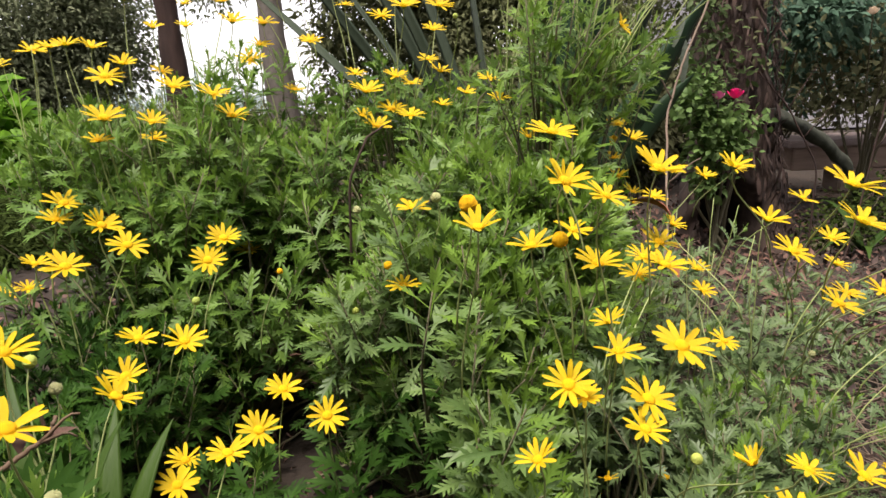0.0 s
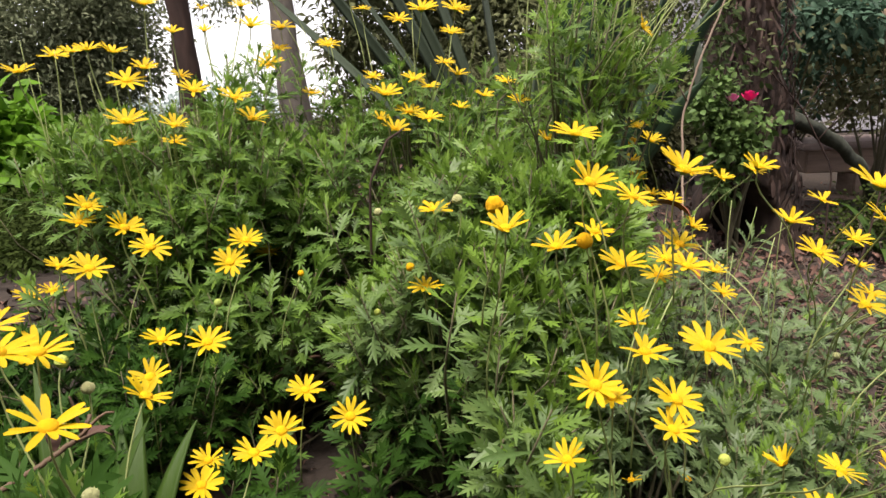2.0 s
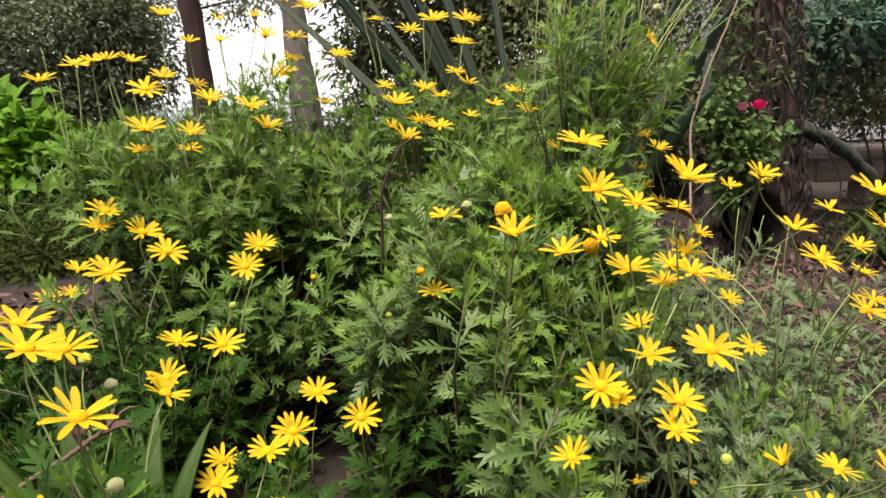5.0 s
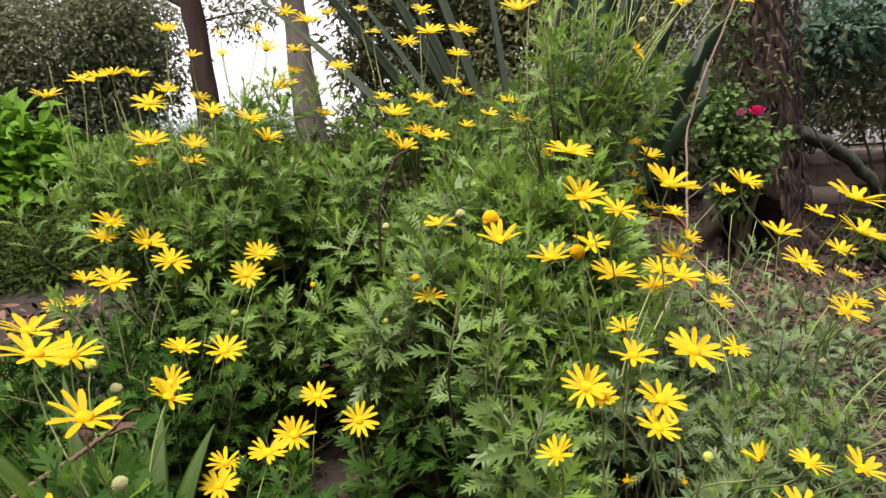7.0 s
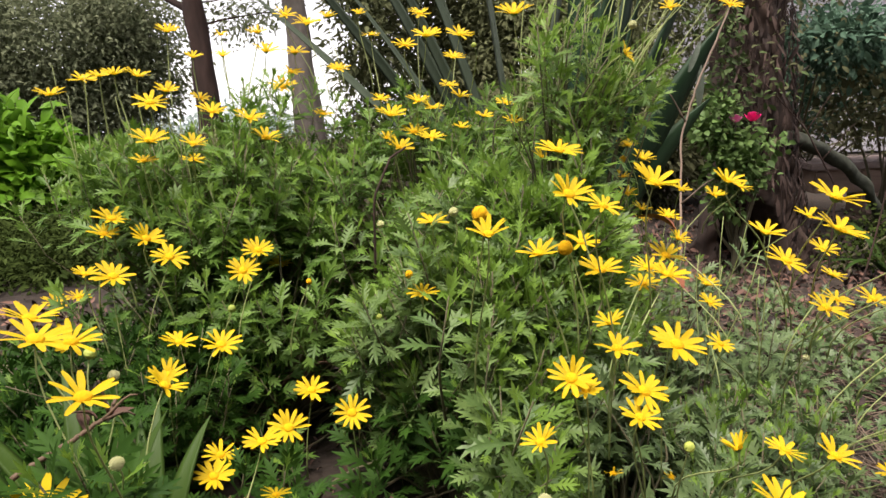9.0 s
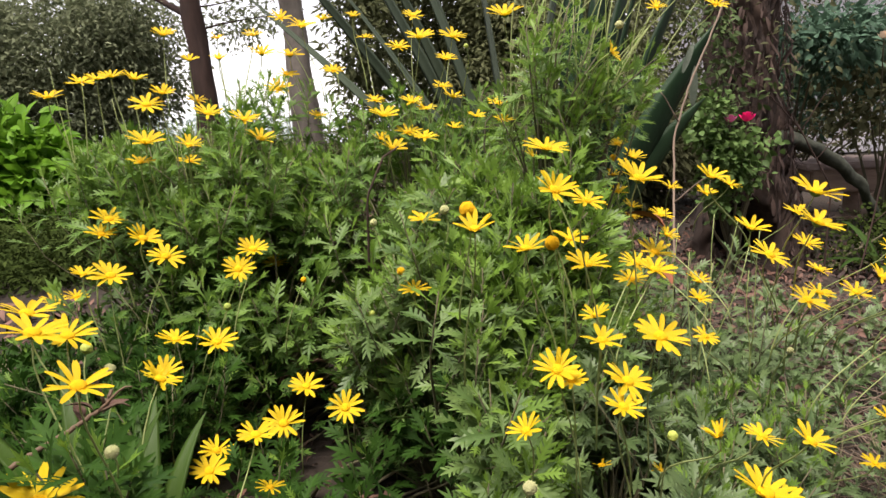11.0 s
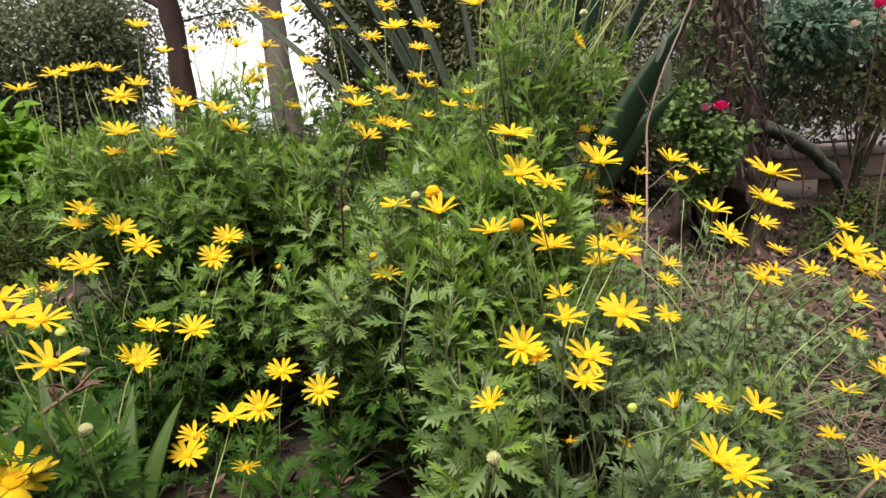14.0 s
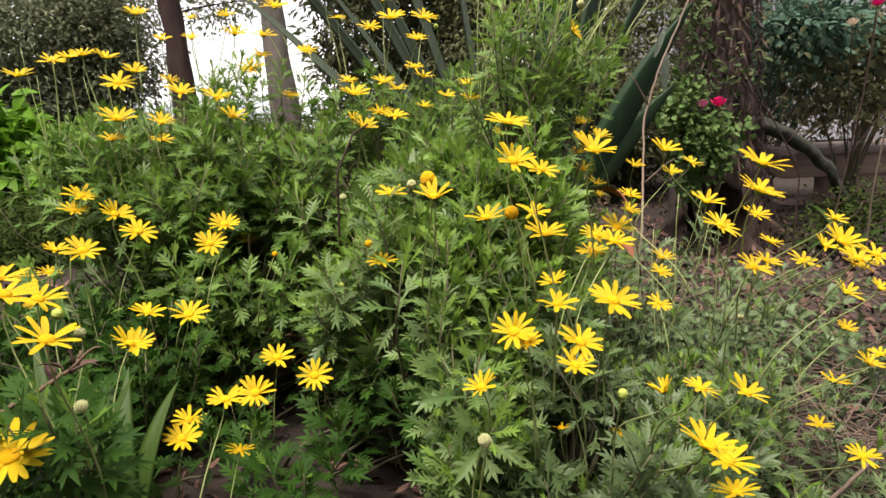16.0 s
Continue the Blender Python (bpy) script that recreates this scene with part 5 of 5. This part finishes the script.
# ---- twigs ----
def twig(label, points, r0, r1, mat=TWIG, forks=()):
    P = np.array(points, float)
    t = np.linspace(0, len(P) - 1, 8 * (len(P) - 1) + 1)
    S = np.stack([np.interp(t, np.arange(len(P)), P[:, k]) for k in range(3)], 1)
    S[1:-1] = (S[:-2] + S[1:-1] * 2 + S[2:]) / 4
    S[1:-1] += np.random.default_rng(int(abs(P[0, 0]) * 999)).normal(0, 0.2 * r0, (len(S) - 2, 3))
    thing = root("twig", S[0], label, "twig")
    hang("stem", mesh_of("stem", *tube(S, np.linspace(r0, r1, len(S)), 7), mat), thing)
    for at, d, length in forks:
        p = S[int(at * (len(S) - 1))]
        hang("fork", mesh_of("fork", *tube(bezier(p, p + np.array(d) * length * 0.4, p + np.array(d) * length * 0.7 + (0, 0, 0.01), p + np.array(d) * length, 6), np.linspace(r1, r1 * 0.5, 6), 5), mat), thing)


twig("long bare brown cane leaning out of the litter", [(0.52, 1.45, gz(0.52, 1.45)), (0.575, 1.52, 0.16), (0.64, 1.72, 0.30), (0.665, 1.80, 0.42), (0.72, 1.85, 0.55), (0.82, 1.95, 0.70), (0.95, 2.1, 0.9)], 0.0032, 0.0026, TWIG, [(0.3, (0.8, 0, 0.6), 0.10), (0.55, (-0.5, 0, 0.8), 0.10)])
twig("thin dark red cane beside the old tree", [(1.62, 2.72, gz(1.62, 2.72)), (1.64, 2.75, 0.1), (1.52, 2.78, 0.33), (1.35, 2.8, 0.52)], 0.004, 0.0025, BARK_DARK, [(0.5, (0.6, 0, 0.7), 0.2), (0.7, (0.5, 0, 0.8), 0.2)])
twig("thin dark upright cane", [(1.42, 2.2, gz(1.42, 2.2)), (1.50, 2.25, 0.05), (1.58, 2.3, 0.4), (1.62, 2.32, 0.7)], 0.0032, 0.002, BARK_DARK, [(0.35, (0.7, 0, 0.6), 0.2), (0.5, (0.6, 0.1, 0.7), 0.22)])
twig("pale dry stalk standing behind the daisies", [(1.28, 1.75, gz(1.28, 1.75)), (1.30, 1.78, 0.2), (1.36, 1.8, 0.6)], 0.003, 0.002, TWIG)
twig("dry bent twig in the litter", [(0.42, 0.92, 0.02), (0.52, 0.98, 0.06), (0.68, 1.02, 0.03)], 0.003, 0.0015, TWIG, [(0.4, (0.5, 0.3, 0.5), 0.08)])
twig("dry forked twig in the litter", [(0.52, 0.66, 0.03), (0.62, 0.70, 0.08), (0.74, 0.72, 0.05)], 0.003, 0.0015, TWIG, [(0.4, (0.5, -0.3, -0.2), 0.08), (0.6, (0.2, 0.5, 0.4), 0.07)])
twig("broken dried brown stem lying across the strap leaves", [(-0.311, 0.464, 0.302), (-0.295, 0.476, 0.310), (-0.278, 0.488, 0.317), (-0.262, 0.500, 0.326), (-0.253, 0.511, 0.329), (-0.253, 0.524, 0.338)], 0.0024, 0.0016, DRYSTRAP, [(0.7, (0.8, 0.2, 0.5), 0.035), (0.8, (-0.2, 0.1, 1), 0.03), (0.72, (0.9, 0, 0.1), 0.03)])
twig("dark arching stem among the daisy leaves", [(-0.075, 1.0, 0.30), (-0.07, 1.0, 0.42), (-0.045, 1.02, 0.475), (-0.02, 1.03, 0.49)], 0.002, 0.0015, BARK_DARK)

# ---- fallen leaves ----
def dead_leaf_cloud():
    rng = np.random.default_rng(61)
    shapes = [plain_leaf(0.42, 0.5, 5, 0.5), plain_leaf(0.5, -0.4, 4, 0.3), plain_leaf(0.32, 0.8, 5, 0.8)]
    n = 23000
    turn, far = rng.uniform(0, 6.28, n), rng.uniform(0, 1, n) ** 0.62 * (1 + 0.25 * rng.normal(size=n))
    p = np.stack([0.3 + 3.0 * far * np.cos(turn), 1.9 + 2.6 * far * np.sin(turn), np.zeros(n)], 1)
    keep = ~((p[:, 0] < -0.65) & (p[:, 1] > 1.85))
    p, n = p[keep], int(keep.sum())
    p[:, 2] = ground_height(p[:, 0], p[:, 1]) + rng.uniform(0.004, 0.035, n)
    a = rng.uniform(0, 6.28, n)
    along = np.stack([np.cos(a), np.sin(a), rng.normal(0, 0.3, n)], 1)
    face = np.stack([rng.normal(0, 0.45, n), rng.normal(0, 0.45, n), np.ones(n)], 1)
    ms = frames(p, along, face, rng.uniform(0.012, 0.042, n) * np.where(p[:, 1] < 1.4, 0.75, 1))
    litter = new("leaf_litter", mesh_of("leaf_litter", *scatter(shapes, ms, rng), LITTER))
    tagged(litter, "layer of reddish-brown fallen leaves on the soil", "leaf litter", kind="stuff")


dead_leaf_cloud()


def straw():
    """Thin dry stalks and broken twigs lying in the litter."""
    rng = np.random.default_rng(62)
    out = []
    for k in range(690):
        x, y = (rng.uniform(0.15, 1.5), rng.uniform(0.55, 2.4)) if k < 420 else (rng.uniform(0.45, 0.95), rng.uniform(0.75, 1.3))
        if k >= 620:
            x, y = rng.uniform(0.58, 0.85), rng.uniform(0.82, 1.02)
        a, e = rng.uniform(0, 6.28), abs(rng.normal(0, 0.22 if k < 620 else 0.4))
        p = np.array([x, y, gz(x, y) + 0.02])
        d = np.array([math.cos(a) * math.cos(e), math.sin(a) * math.cos(e), math.sin(e)]) * rng.uniform(0.05, 0.2)
        out.append(tube(bezier(p, p + d * 0.3 + rng.normal(0, 0.006, 3), p + d * 0.7 + rng.normal(0, 0.006, 3), p + d, 5), np.linspace(0.0016, 0.0008, 5), 4))
    ob = new("dry_stalks", mesh_of("dry_stalks", *join(out), TWIG))
    tagged(ob, "thin dry stalks and broken twigs on the litter", "dry stalks", kind="stuff")


straw()


def weeds():
    """Sparse grey-green seedlings between the fallen leaves."""
    rng = np.random.default_rng(63)
    ms = []
    for k in range(350):
        x, y = (rng.uniform(0.2, 1.3), rng.uniform(1.1, 2.2)) if k < 150 else (rng.uniform(0.3, 0.95), rng.uniform(0.75, 1.55))
        tip = np.array([x, y, gz(x, y) + rng.uniform(0.03, 0.09)])
        if x > 0.6 and 0.8 < y < 1.04 and k % 4:
            continue
        mo, my, _ = shoot(rng, tip, (rng.normal(0, 0.3), rng.normal(0, 0.3), 1), 0.05, 9, 0.045)
        ms += [mo, my]
    ob = new("seedlings", mesh_of("seedlings", *scatter(LEAVES, np.concatenate(ms), rng), LEAF_GREY))
    tagged(ob, "sparse grey-green seedlings among fallen leaves", "seedlings", kind="stuff")


weeds()


def dead_leaf(at, yaw, size, label, mat=RUST, tilt=20):
    me = mesh_of("dead_leaf", *plain_leaf(0.5, 0.6, 6, 0.5), mat)
    ob = new("dead_leaf", me)
    ob.matrix_basis = pose(*at, tilt, 15, yaw) @ Matrix.Diagonal((size, size, size, 1))
    tagged(ob, label, "dead leaf", "rusty dead leaves")


dead_leaf((0.361, 0.955, 0.362), 60, 0.058, "curled rust-brown dead leaf caught in the bush", tilt=38)
for x, y, z, yaw in ((-0.275, 0.509, 0.318, 40), (-0.264, 0.511, 0.326, 110), (-0.256, 0.510, 0.323, 300)):
    dead_leaf((x, y, z), yaw, 0.021, "torn brown leaf clinging to a dried stem", LITTER, 45)
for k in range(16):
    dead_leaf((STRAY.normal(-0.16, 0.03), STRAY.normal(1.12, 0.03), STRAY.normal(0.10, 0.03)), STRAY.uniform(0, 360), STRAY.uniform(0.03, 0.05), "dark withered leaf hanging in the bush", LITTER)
dead_leaf((0.359, 0.911, 0.288), 35, 0.05, "curled rust-brown dead leaf caught in the bush", tilt=38)
